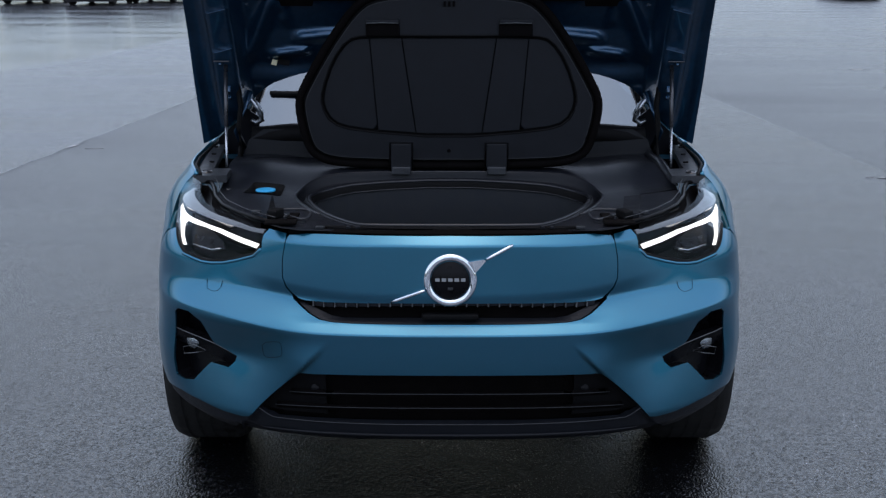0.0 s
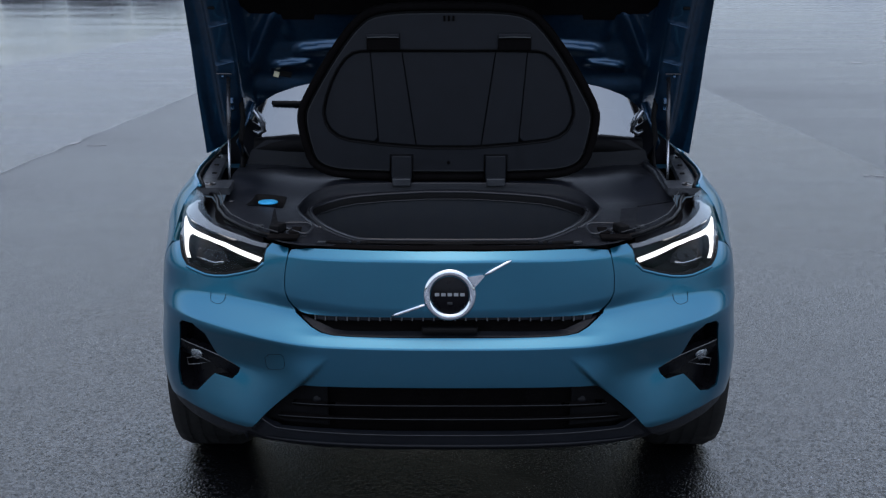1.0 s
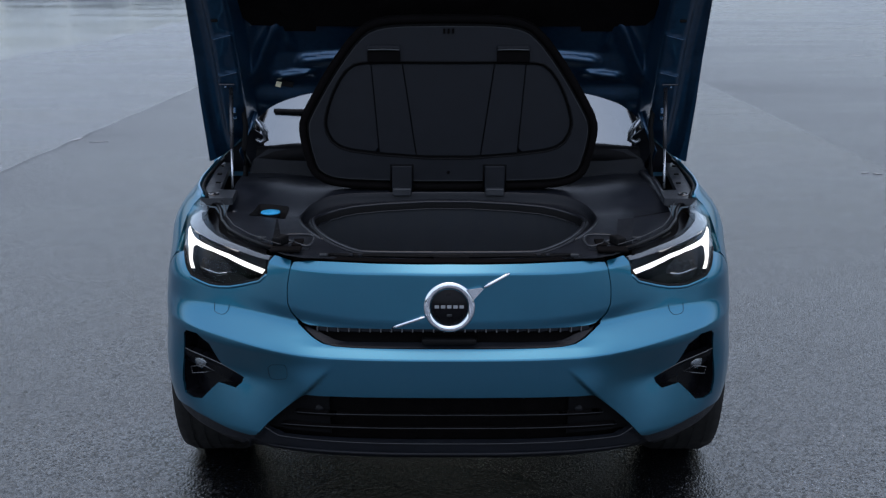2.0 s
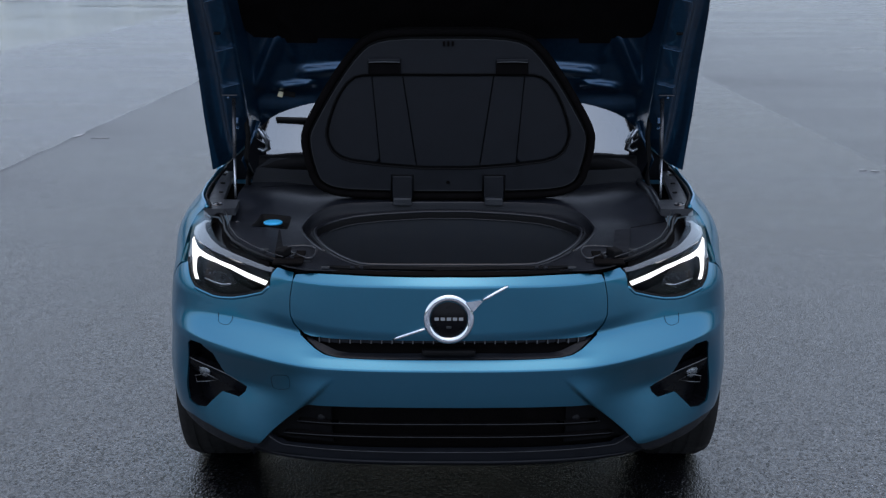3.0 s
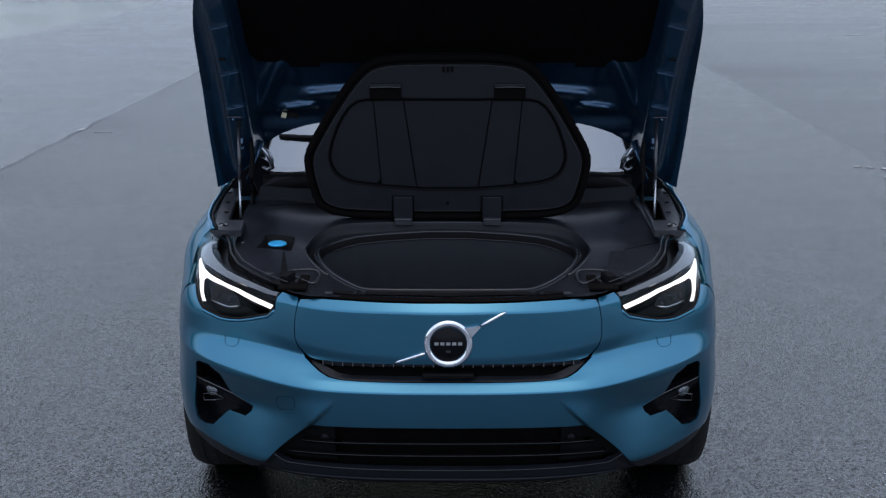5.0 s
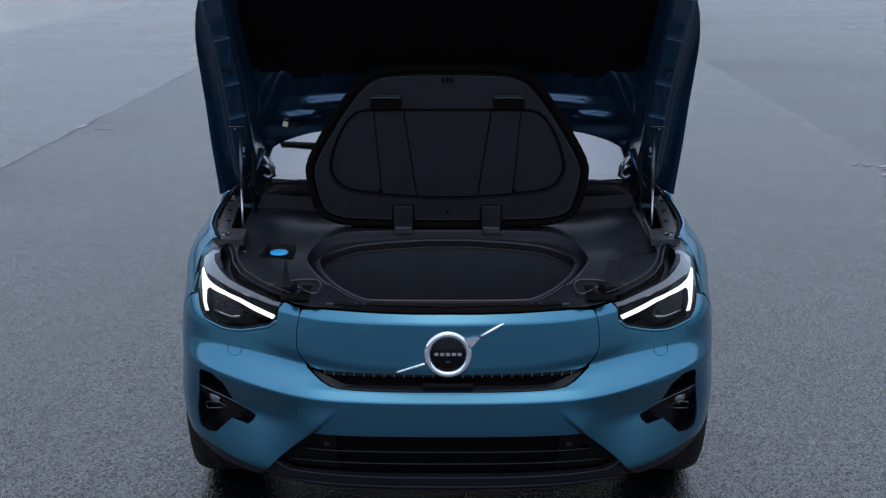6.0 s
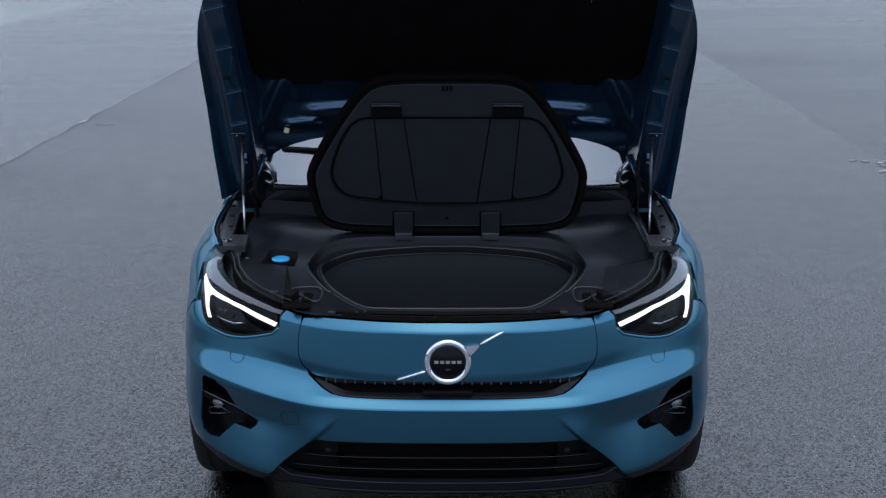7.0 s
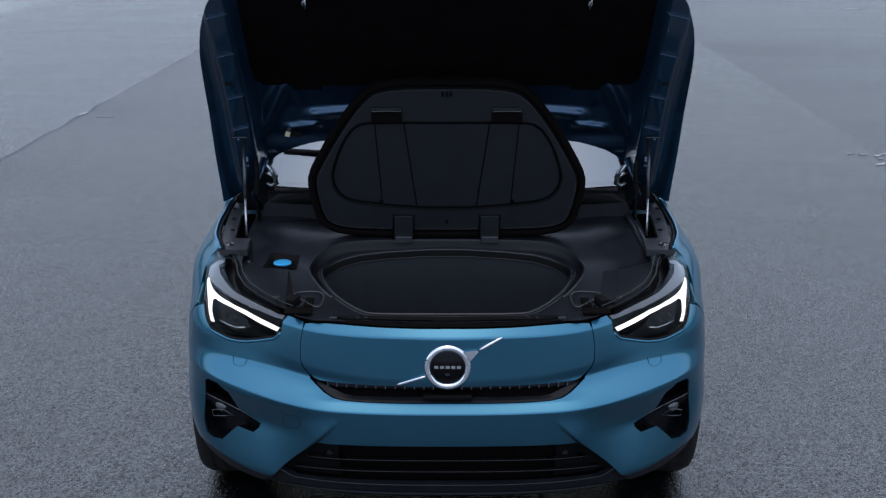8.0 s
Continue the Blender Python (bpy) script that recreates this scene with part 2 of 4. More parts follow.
def nose(u, z):
    """The nose's skin: u is the station in degrees, 0 in the middle and 90 at the front axle; z the height."""
    a = radians(min(abs(u), 90.0))
    late = 0.42 * smooth(31, 58, abs(u)) + 0.21 * smooth(45, 72, abs(u))
    low = smooth(0.595, 0.69, z)
    n = 2.75 - (0.70 - late) * low - late * smooth(0.73, 0.92, z)
    half = 0.931 - 0.013 * smooth(0.44, 0.60, z) - 0.078 * smooth(0.73, 1.0, z) - 0.05 * smooth(0.40, 0.15, z) - 0.012 * smooth(0.84, 0.94, z) * smooth(68, 84, abs(u))
    half -= (0.010 + 0.011 * math.exp(-((z - 0.765) / 0.06) ** 2)) * smooth(58, 76, abs(u))
    half += 0.017 * smooth(0.74, 0.835, z) * smooth(0.950, 0.870, z) * smooth(66, 84, abs(u))
    x = half * math.sin(a) ** (2 / n)
    y = 0.90 * (1 - max(math.cos(a), 0.0) ** (2 / n))
    y += max(0.0, abs(u) - 90) * 0.0157
    w = z - crease(u)
    flank = 1 - (1 - smooth(26, 42, abs(u))) * (1 - smooth(0.11, 0.04, w))
    if w < 0:
        back = curve(w, (-0.50, 0.13), (-0.27, 0.055), (-0.12, 0.020), (0.0, 0.002))
    else:
        over = (z - 0.841 + 0.010 * smooth(5, 26, abs(u))) / 0.0014
        middle = curve(w, (0.0, 0.002), (0.05, 0.010), (0.14, 0.015), (0.205, 0.018), (0.30, 0.022)) + 1.0 * 0.0014 * math.log(1 + math.exp(min(40.0, over)))
        outer = curve(w, (0.0, 0.002), (0.02, 0.010), (0.05, 0.0206), (0.09, 0.0315), (0.13, 0.039), (0.19, 0.046), (0.25, 0.072), (0.30, 0.15), (0.34, 0.27))
        outer = outer - 0.6 * smooth(67, 80, abs(u)) * max(0.0, outer - 0.046)
        outer = outer - 0.45 * smooth(40, 58, abs(u)) * min(outer - 0.002, 0.036)
        back = middle + (outer - middle) * flank
    high, low = (crease(u) - z) / (crease(u) - 0.505), (z - 0.345) / 0.16
    hollow = max(0.0, -0.12 * math.log(math.exp(-high / 0.12) + math.exp(-low / 0.12))) if -0.5 < high < 3 else 0.0
    dent = 0.062 * hollow * smooth(0.34, 0.58, x) * smooth(0.84, 0.70, x)
    line = 0.365 + (0.536 - z) * 0.89
    wing = 0.016 * smooth(-0.018, 0.004, x - line) * smooth(0.585, 0.49, z) * smooth(line + 0.30, line + 0.02, x)
    return Vector((math.copysign(x, u), y + back * math.cos(a * 0.6) + dent - wing, z))


def shelf(u, z):
    """Extra set-back of the narrow ledge between the bumper's crease and the upper slot."""
    w = z - crease(u)
    return 0.014 * min(1.0, max(0.0, w / 0.024)) * smooth(0.080, 0.045, w) * (1 - smooth(14, 26, abs(u)))


def skin(sink=0.0):
    """The nose over the plan (station * DEG, height), sunk inwards."""
    def at(a, z):
        u = a / DEG
        p = nose(u, z)
        if sink:
            h = 0.4
            n = (nose(u + h, z) - nose(u - h, z)).cross(nose(u, z + 0.006) - nose(u, z - 0.006)).normalized()
            p = p - n * sink
        return p + Vector((0, shelf(u, z), 0))
    return at


def on_skin(pairs):
    return [(u * DEG, z) for u, z in pairs]


def station(y, z):
    lo, hi = 0.0, 140.0
    for _ in range(40):
        mid = (lo + hi) / 2
        lo, hi = (mid, hi) if nose(mid, z).y < y else (lo, mid)
    return lo


AXLE_Y, AXLE_Z, ARCH = 0.875, 0.358, 0.392
FRONT = (0, -1, 0.2)


def arch(a, b, n):
    """Stations along the front wheel arch, from angle a to b, 0 pointing to the front and 90 up."""
    out = []
    for i in range(n + 1):
        t = radians(a + (b - a) * i / n)
        y, z = AXLE_Y - ARCH * math.cos(t), AXLE_Z + ARCH * math.sin(t)
        out.append((station(y, z), z))
    return out


LAMP_LOW = [(33.8, 0.847), (34.0, 0.834), (33.9, 0.804), (35.2, 0.781), (38.7, 0.761), (41.5, 0.749), (44.3, 0.744), (46.5, 0.744), (49.0, 0.75), (52.3, 0.758), (54.5, 0.774), (56.4, 0.791), (58.6, 0.81)]
LAMP_OUT = [(59.9, 0.818), (63.4, 0.843), (66.9, 0.863), (68.7, 0.88), (68.6, 0.901), (65.9, 0.921)]
LAMP_TOP = [(59.9, 0.92), (57.4, 0.901), (52.5, 0.882), (46.4, 0.871), (42.6, 0.868), (36.0, 0.855)]
FOG = [(51.5, 0.604), (46.9, 0.607), (42.5, 0.585), (39.9, 0.534), (38.7, 0.518), (34.9, 0.505), (32.3, 0.494), (32.7, 0.479), (34.4, 0.459),
       (36.7, 0.460), (39.6, 0.460), (45.6, 0.396), (49.4, 0.387), (53.2, 0.391), (53.9, 0.431), (53.2, 0.519), (53.0, 0.59)]
PANEL = [(0, 0.690), (8.6, 0.687), (15.6, 0.681), (20.0, 0.677), (24.0, 0.677), (25.6, 0.681), (26.9, 0.693), (27.9, 0.709), (28.6, 0.731), (28.85, 0.782), (28.8, 0.832),
         (28.5, 0.845), (25.0, 0.853), (18.0, 0.858), (9.0, 0.862), (0, 0.864)]
SLOT = [(0, 0.629), (11.5, 0.628), (14.7, 0.629), (17.3, 0.634), (20.5, 0.647), (24.0, 0.664), (26.2, 0.676)]

car = thing("car", "blue electric crossover car with its bonnet raised, parked on wet asphalt", "car")


def gap(loop, d):
    """Draws a loop in towards its middle by d metres of plan."""
    q = np.asarray(loop, float)
    out = []
    area = sum(a[0] * b[1] - b[0] * a[1] for a, b in zip(q, np.roll(q, -1, 0)))
    s = 1 if area > 0 else -1
    for i in range(len(q)):
        e = q[(i + 1) % len(q)] - q[i - 1]
        e = e / (np.hypot(*e) + 1e-9)
        out.append((q[i][0] - s * e[1] * d, q[i][1] + s * e[0] * d))
    return out


def fold(height, end):
    """Lines just below, on and above a fold of the skin, over the plan."""
    return [on_skin([(u, height(u) + d) for u in np.linspace(-end, end, 2 * end + 1)]) for d in (-0.0035, 0.0, 0.0035)]


def bumper():
    half = SLOT + [(27.15, 0.690), (28.12, 0.7055), (28.79, 0.730), (29.03, 0.782), (28.98, 0.834), (29.1, 0.848), (33.0, 0.852)] + LAMP_LOW[1:]
    half += [(62.6, 0.792), (64.3, 0.779), (68.9, 0.716)] + arch(62, -4, 10)
    half += [(61.0, 0.333), (52.2, 0.346), (44.1, 0.344), (36.2, 0.334), (31.2, 0.332), (29.6, 0.336), (28.6, 0.348), (19.6, 0.474), (18.6, 0.484), (13.7, 0.488), (4.9, 0.491), (0, 0.491)]
    holes = [on_skin(FOG), on_skin([(-u, z) for u, z in FOG])]
    b = part("bumper", shell(on_skin(mirrored(half)), skin(), FRONT, 0.006, 0.0075, holes, fold(crease, 62)), PAINT, car, "glossy metallic blue front bumper")
    for s in (1, -1):
        wash = [(45.1, 0.694), (45.0, 0.679), (44.6, 0.670), (43.8, 0.667), (42.6, 0.666), (41.9, 0.669), (41.6, 0.677), (41.5, 0.694)]
        ring = [skin(-0.0003)(s * u * DEG, z) for u, z in wash]
        part("washer_cover", tube(ring, 0.0006, 6), RUBBER, b, "thin outline of a headlamp washer cover")
    tow = rounded([(26.2, 0.557), (25.9, 0.520), (25.2, 0.511), (22.6, 0.522), (21.8, 0.530), (22.0, 0.562), (22.6, 0.570)], 1)
    part("towing_eye_cover", tube([skin(-0.0003)(-u * DEG, z) for u, z in tow], 0.0005, 6, True), RUBBER, b, "thin outline of a towing eye cover")


def grille_panel():
    p = part("grille_panel", shell(on_skin(mirrored(rounded(PANEL, 0))), skin(), FRONT, 0.02, 0.005, (), fold(lambda u: 0.841 - 0.010 * smooth(5, 26, abs(u)), 28)), PAINT, car, "closed metallic blue grille panel")
    back = on_skin(mirrored([(0, 0.60), (26, 0.64), (30.5, 0.70), (31.0, 0.84), (0, 0.862)]))
    part("panel_gap_backing", shell(back, skin(0.03), FRONT, 0.004, 0.03), FELT, car)
    half = [(0, 0.870), (9, 0.868), (18, 0.864), (25, 0.859), (28.6, 0.851), (29.2, 0.855), (26, 0.868), (0, 0.880)]
    part("bonnet_seal", shell(on_skin(mirrored(half)), skin(0.004), FRONT, 0.012, 0.012), FELT, car, "black rubber seal strip")
    return p


def upper_slot():
    lip = on_skin(mirrored([(0, 0.632), (11.5, 0.631), (14.7, 0.632), (17.3, 0.637), (20.5, 0.650), (24.0, 0.667), (25.4, 0.675), (24.4, 0.674), (20.6, 0.662), (17.0, 0.650), (14.6, 0.647), (0, 0.647)]))
    t = part("slot_trim", shell(lip, lambda a, z: skin(0.007 + 0.9 * max(0.0, z - 0.632 - 0.035 * smooth(14, 24, abs(a / DEG))))(a, z), FRONT, 0.01, 0.008), PLASTIC, car, "satin black trim below the grille panel")
    part("radar_cover", boxed((0, nose(0, 0.645).y + 0.020, 0.650), (0.150, 0.030, 0.018), 0.006), RUBBER, t, "flat black cover below the badge")
    xs = [nose(k, 0.684).x for k in range(40)]
    for i in range(26):
        x = -0.356 + 0.0285 * i
        u = math.copysign(np.interp(abs(x), xs, range(40)), x)
        low = table(abs(u), (0, 0.690), (8.6, 0.687), (15.6, 0.681), (20.0, 0.677), (24.0, 0.677))
        p = skin(0.007)(u * DEG, low - 0.005)
        part("fin", boxed((p.x, p.y, p.z), (0.0030, 0.010, 0.014), 0.0006, (0, 0, 55 * x)), DIM, t, "thin grey tick between the grille teeth")
        q = skin(0.009)((u + 0.9) * DEG, low - 0.004)
        part("tooth", boxed((q.x, q.y, q.z), (0.0235, 0.010, 0.012), 0.0015, (0, 0, 55 * q.x)), PLASTIC, t, "small black grille tooth")


def badge(panel):
    c = nose(0, 0.757)
    b = part("badge", lathe([(0.0, -0.004), (0.050, -0.004), (0.0525, 0.002)], 64), DULL, panel, "round gloss black badge disc")
    lean = pose(0, c.y + 0.003, 0.752, -3)
    b.matrix_local = lean
    part("badge_ring", lathe([(0.0515, 0.012), (0.0515, -0.004), (0.055, -0.007), (0.062, -0.009), (0.069, -0.005), (0.0715, 0.012)], 72), CHROME, b, "polished chrome badge ring")
    for i in range(5):
        part("letter_bar", boxed((-0.0335 + i * 0.0167, -0.0055, 0.0015), (0.0118, 0.002, 0.0085), 0.0004), LETTER, b, "light grey plain bar")
    part("sensor_mark", boxed((0, -0.0048, -0.022), (0.014, 0.002, 0.007), 0.001), FAINT, b)
    tip = bmesh.new()
    pts = [(0.048, 0.050), (0.066, 0.022), (0.092, 0.052), (0.086, 0.056)]
    for y in (-0.010, 0.006):
        for x, z in pts:
            tip.verts.new((x, y, z))
    tip.verts.ensure_lookup_table()
    v = tip.verts
    tip.faces.new(v[0:4])
    tip.faces.new(v[4:8])
    for i in range(4):
        j = (i + 1) % 4
        tip.faces.new((v[i], v[j], v[4 + j], v[4 + i]))
    part("badge_arrow", tip, CHROME, b, "chrome arrow tip")
    for name, (x0, z0), (x1, z1) in (("lower_slash", (-0.155, 0.690), (-0.066, 0.727)), ("upper_slash", (0.093, 0.808), (0.162, 0.842))):
        a, e = (Vector((x, nose(math.degrees(1) * 0, z).y + 0.85 * x * x, z)) for x, z in ((x0, z0), (x1, z1)))
        path = [a.lerp(e, i / 6) - Vector((0, 0.010, 0)) for i in range(7)]
        part(name, tube(path, lambda t: 0.0048 if 0 < t < 1 else 0.003, 8), CHROME, panel, "chrome diagonal bar")


def wall(loop, near, deep):
    """The side wall of a recess in the nose's skin."""
    pts = dense(loop, 0.012)
    n = len(pts)
    verts = [skin(near)(a, z) for a, z in pts] + [skin(deep)(a, z) for a, z in pts]
    return mesh_of("wall", verts, [(i, (i + 1) % n, n + (i + 1) % n, n + i) for i in range(n)])


def headlamp(s):
    mir = lambda l: on_skin([(s * u, z) for u, z in l])
    whole = LAMP_LOW + LAMP_OUT + LAMP_TOP
    lamp = part("headlamp", shell(mir(whole), skin(0.055), FRONT, 0.004, 0.016), LAMP_DARK, car, "lit headlamp with a sideways T-shaped white light")
    def hood_at(a, z):
        u = abs(a / DEG)
        low = table(u, (33.3, 0.842), (42.7, 0.843), (49.3, 0.844), (56.2, 0.847), (60.5, 0.857), (64.0, 0.866))
        set_back = 0.9 * max(0.0, z - low) * smooth(33, 38, u)
        return skin(0.002)(a, z) + Vector((0, set_back, -0.29 * set_back))
    front = [(33.8, 0.839), (36.5, 0.838), (42.9, 0.845), (49.3, 0.852), (55.0, 0.858), (59.9, 0.861), (65.1, 0.868)]
    band = front + [(66.7, 0.878), (67.8, 0.897), (64.1, 0.916), (61.0, 0.918), (60.5, 0.909), (62.5, 0.899), (60.0, 0.888), (56.0, 0.879), (50.1, 0.867), (43.6, 0.859), (38.7, 0.852), (33.8, 0.849)]
    part("lamp_hood", shell(mir(band), hood_at, FRONT, 0.010, 0.006), LAMP_RIM, lamp, "satin grey upper rim of the headlamp")
    part("lamp_ledge", tube([skin(0.003)(a, z - 0.006) for a, z in along(mir(LAMP_LOW[2:-3]), 0.012)], 0.0055, 8), PAINT, lamp, "blue ledge below the headlamp")
    part("lamp_surround", tube([skin(0.004)(a, z) for a, z in along(mir(LAMP_LOW + LAMP_OUT[:1]), 0.012)], 0.005, 8), RUBBER, lamp)
    arm = [(35.2, 0.809), (39.4, 0.819), (44.9, 0.834), (52.2, 0.844), (60.2, 0.850), (66.6, 0.860), (66.8, 0.853), (63.0, 0.838), (59.7, 0.821), (56.8, 0.797), (54.4, 0.776)]
    arm += [(53.1, 0.778), (55.9, 0.803), (58.0, 0.829), (57.3, 0.837), (50.0, 0.833), (44.8, 0.823), (39.7, 0.806), (35.6, 0.796)]
    part("light_guide", shell(mir(arm), skin(0.014), FRONT, 0.002, 0.006), GLOW, lamp, "glowing white T-shaped light guide")
    part("lens", shell(mir(gap(whole, 0.0)), skin(0.0), FRONT, 0.003, 0.010), LENS, lamp, "clear headlamp lens")
    low = [(53.6, 0.784), (55.1, 0.817), (45.5, 0.811), (43.7, 0.782), (47.6, 0.767)]
    part("reflector", shell(mir(low), skin(0.042), FRONT, 0.004, 0.012), DULL, lamp)
    for k in range(2):
        p = skin(0.04)(s * (50.9, 47.1)[k] * DEG, (0.811, 0.802)[k])
        eye = part("projector", lathe([(0.0, -0.012), (0.010, -0.010), (0.017, -0.003), (0.019, 0.006), (0.021, 0.006)], 24), LENS, lamp, "round projector lens")
        eye.location = p
    strip = [skin(0.03)(s * u * DEG, z) for u, z in ((52.6, 0.786), (49.4, 0.78), (46.4, 0.775), (44.2, 0.781))]
    part("chrome_strip", tube(strip, 0.0026, 6), SILVER, lamp, "short bright chrome strip")
    return lamp


def fog_pocket(s):
    mir = lambda l: on_skin([(s * u, z) for u, z in l])
    p = part("fog_lamp_pocket", shell(mir(FOG), skin(0.05), FRONT, 0.004, 0.014), DULL, car, "angular black fog lamp pocket")
    part("pocket_wall", wall(mir(FOG), 0.004, 0.052), DULL, p)
    blade = [(53.4, 0.536), (50, 0.531), (43, 0.520), (38.7, 0.514), (34.9, 0.502), (32.6, 0.494), (32.9, 0.481), (34.4, 0.464), (36.7, 0.464), (42, 0.475), (53.6, 0.492)]
    part("blade", shell(mir(blade), lambda a, z: skin(0.004 + 0.5 * max(0, 0.515 - z))(a, z), FRONT, 0.02, 0.010), DULL, p, "gloss black horizontal blade")
    # Grey tube painted for the light along the blade's top.
    part("blade_edge_light", tube([skin(0.003)(s * u * DEG, z) for u, z in ((53.2, 0.536), (50, 0.531), (43, 0.520), (38.7, 0.514), (34.9, 0.503), (32.8, 0.496))], 0.0016, 6), DIM, p, "thin grey line painted for light on the blade's upper edge")
    frame_loop = [skin(0.004)(s * u * DEG, z) for u, z in ((41.8, 0.486), (46.0, 0.494), (50.2, 0.480), (49.6, 0.462), (45.5, 0.472))]
    part("lamp_frame", tube(frame_loop, 0.0016, 6, True), DIM, p)
    at = nose(s * 46.9, 0.496)
    lamp = part("fog_lamp", lathe([(0.0, -0.006), (0.012, -0.004), (0.02, 0.002), (0.022, 0.012)], 24), LENS, p, "small clear fog lamp")
    lamp.matrix_local = pose(at.x, at.y + 0.004, at.z + 0.004, 0, 0, s * 32)
    body = part("fog_bulb", lathe([(0.0, -0.002), (0.016, -0.001), (0.024, 0.005), (0.026, 0.018)], 20), SILVER, p, "grey metal fog lamp reflector")
    body.matrix_local = pose(at.x, at.y + 0.008, at.z + 0.004, 0, 0, s * 32)


SLAT_HIGH, SLAT_LOW = 0.426, 0.382


def lower_grille():
    half = [(0, 0.495), (13.7, 0.492), (19.6, 0.485), (28.6, 0.345), (29.0, 0.28), (0, 0.27)]
    g = part("lower_grille", shell(on_skin(mirrored(half)), skin(0.05), FRONT, 0.004, 0.03), FELT, car, "black lower air intake")
    for z, top in ((SLAT_HIGH, 21.0), (SLAT_LOW, 24.0)):
        droop = lambda u, k=top: -0.010 * (u / k) ** 2
        spots = np.linspace(0, top, 9)
        bar = on_skin(mirrored([(u, z - 0.012 + droop(u)) for u in spots] + [(u, z + droop(u)) for u in reversed(spots)]))
        sl = part("slat", shell(bar, lambda a, b, z=z: skin(0.014 + 0.6 * max(0.0, z - 0.005 - b))(a, b), FRONT, 0.012, 0.012), FELT, g, "black horizontal slat with a painted edge highlight")
        # Paler tube painted for the sheen on the slat's upper edge.
        part("slat_edge_light", tube([skin(0.013)(u * DEG, z + 0.001 + droop(u)) for u in np.linspace(-top, top, 50)], 0.0012, 6), FAINT, sl)
    edge = [skin(0.004)(u * DEG, z) for u, z in ((-27.2, 0.366), (-25.6, 0.345), (-24.6, 0.338))]
    edge += [skin(0.004)(u * DEG, 0.337) for u in np.linspace(-24, 24, 50)] + [skin(0.004)(u * DEG, z) for u, z in ((24.6, 0.338), (25.6, 0.345), (27.2, 0.366))]
    # Trim edge of the intake, its grey lifted for the light it catches.
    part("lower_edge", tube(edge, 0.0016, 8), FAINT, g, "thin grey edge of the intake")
    for s in (1, -1):
        side = on_skin([(s * u, z) for u, z in ((14.5, 0.488), (19.2, 0.483), (27.8, 0.35), (14.5, 0.345))])
        part("side_panel", shell(side, skin(0.03), FRONT, 0.004, 0.016), RUBBER, g)
        disc = part("parking_sensor", lathe([(0.0, -0.004), (0.009, -0.004), (0.011, -0.001), (0.014, 0.0)], 24), DULL, g, "small round parking sensor")
        disc.location = skin(0.028)(s * 16.4 * DEG, 0.425)


def front_lip():
    half = [(0, 0.337), (14, 0.335), (24.0, 0.331), (26.4, 0.352), (28.3, 0.343), (29.5, 0.333), (36.2, 0.331), (44.1, 0.341), (52.2, 0.343), (61.0, 0.330), (66, 0.345)]
    half += [(66.0, 0.262), (54, 0.240), (42, 0.248), (30, 0.258), (15, 0.268), (0, 0.272)]
    part("front_lip", shell(on_skin(mirrored(half)), lambda a, z: skin(0.006 + 0.7 * max(0, 0.30 - z))(a, z), FRONT, 0.02, 0.013), PLASTIC, car, "dark grained plastic front lip")
    part("lip_ridge", tube([skin(0.004)(u * DEG, 0.302 - 0.006 * smooth(10, 40, abs(u))) for u in np.linspace(-28, 28, 60)], lambda t: 0.0045 * math.sin(math.pi * t) ** 0.3, 8), PLASTIC, bpy.data.objects["front_lip"], "soft lit ridge along the lip")
    under = mirrored([(0, 0.175), (0.45, 0.225), (0.70, 0.36), (0.82, 0.47), (0.70, 0.50), (0.70, 2.9), (0, 2.9)])
    part("underbody", shell(under, lambda x, y: (x, y, 0.265), (0, 0, -1), 0.01, 0.2), FELT, car, "flat black underbody")


def fender(s):
    top = [(66.0, 0.928), (68.5, 0.933), (75, 0.938), (90, 0.943), (107, 0.950), (116, 0.952)]
    loop = top + [(116, 0.45)] + arch(165, 62, 16) + [(69.2, 0.720), (64.7, 0.782), (63.1, 0.797), (65.6, 0.826), (68.4, 0.853), (69.8, 0.874), (69.2, 0.902)]
    part("fender", shell(on_skin([(s * u, z) for u, z in loop]), skin(), (s, -0.4, 0.2), 0.02, 0.013), PAINT, car, "metallic blue front fender")
    liner = [(s * 0.80, AXLE_Y - 0.40 * math.cos(t), AXLE_Z + 0.40 * math.sin(t)) for t in np.linspace(-0.3, math.pi + 0.3, 20)]
    verts = [v for p in liner for v in (p, (s * 0.50, p[1], p[2]))]
    part("arch_liner", mesh_of("liner", verts, [(2 * i, 2 * i + 1, 2 * i + 3, 2 * i + 2) for i in range(19)]), RUBBER, car)


bumper()
panel = grille_panel()
upper_slot()
badge(panel)
for side in (1, -1):
    headlamp(side)
    fog_pocket(side)
    fender(side)
lower_grille()
front_lip()


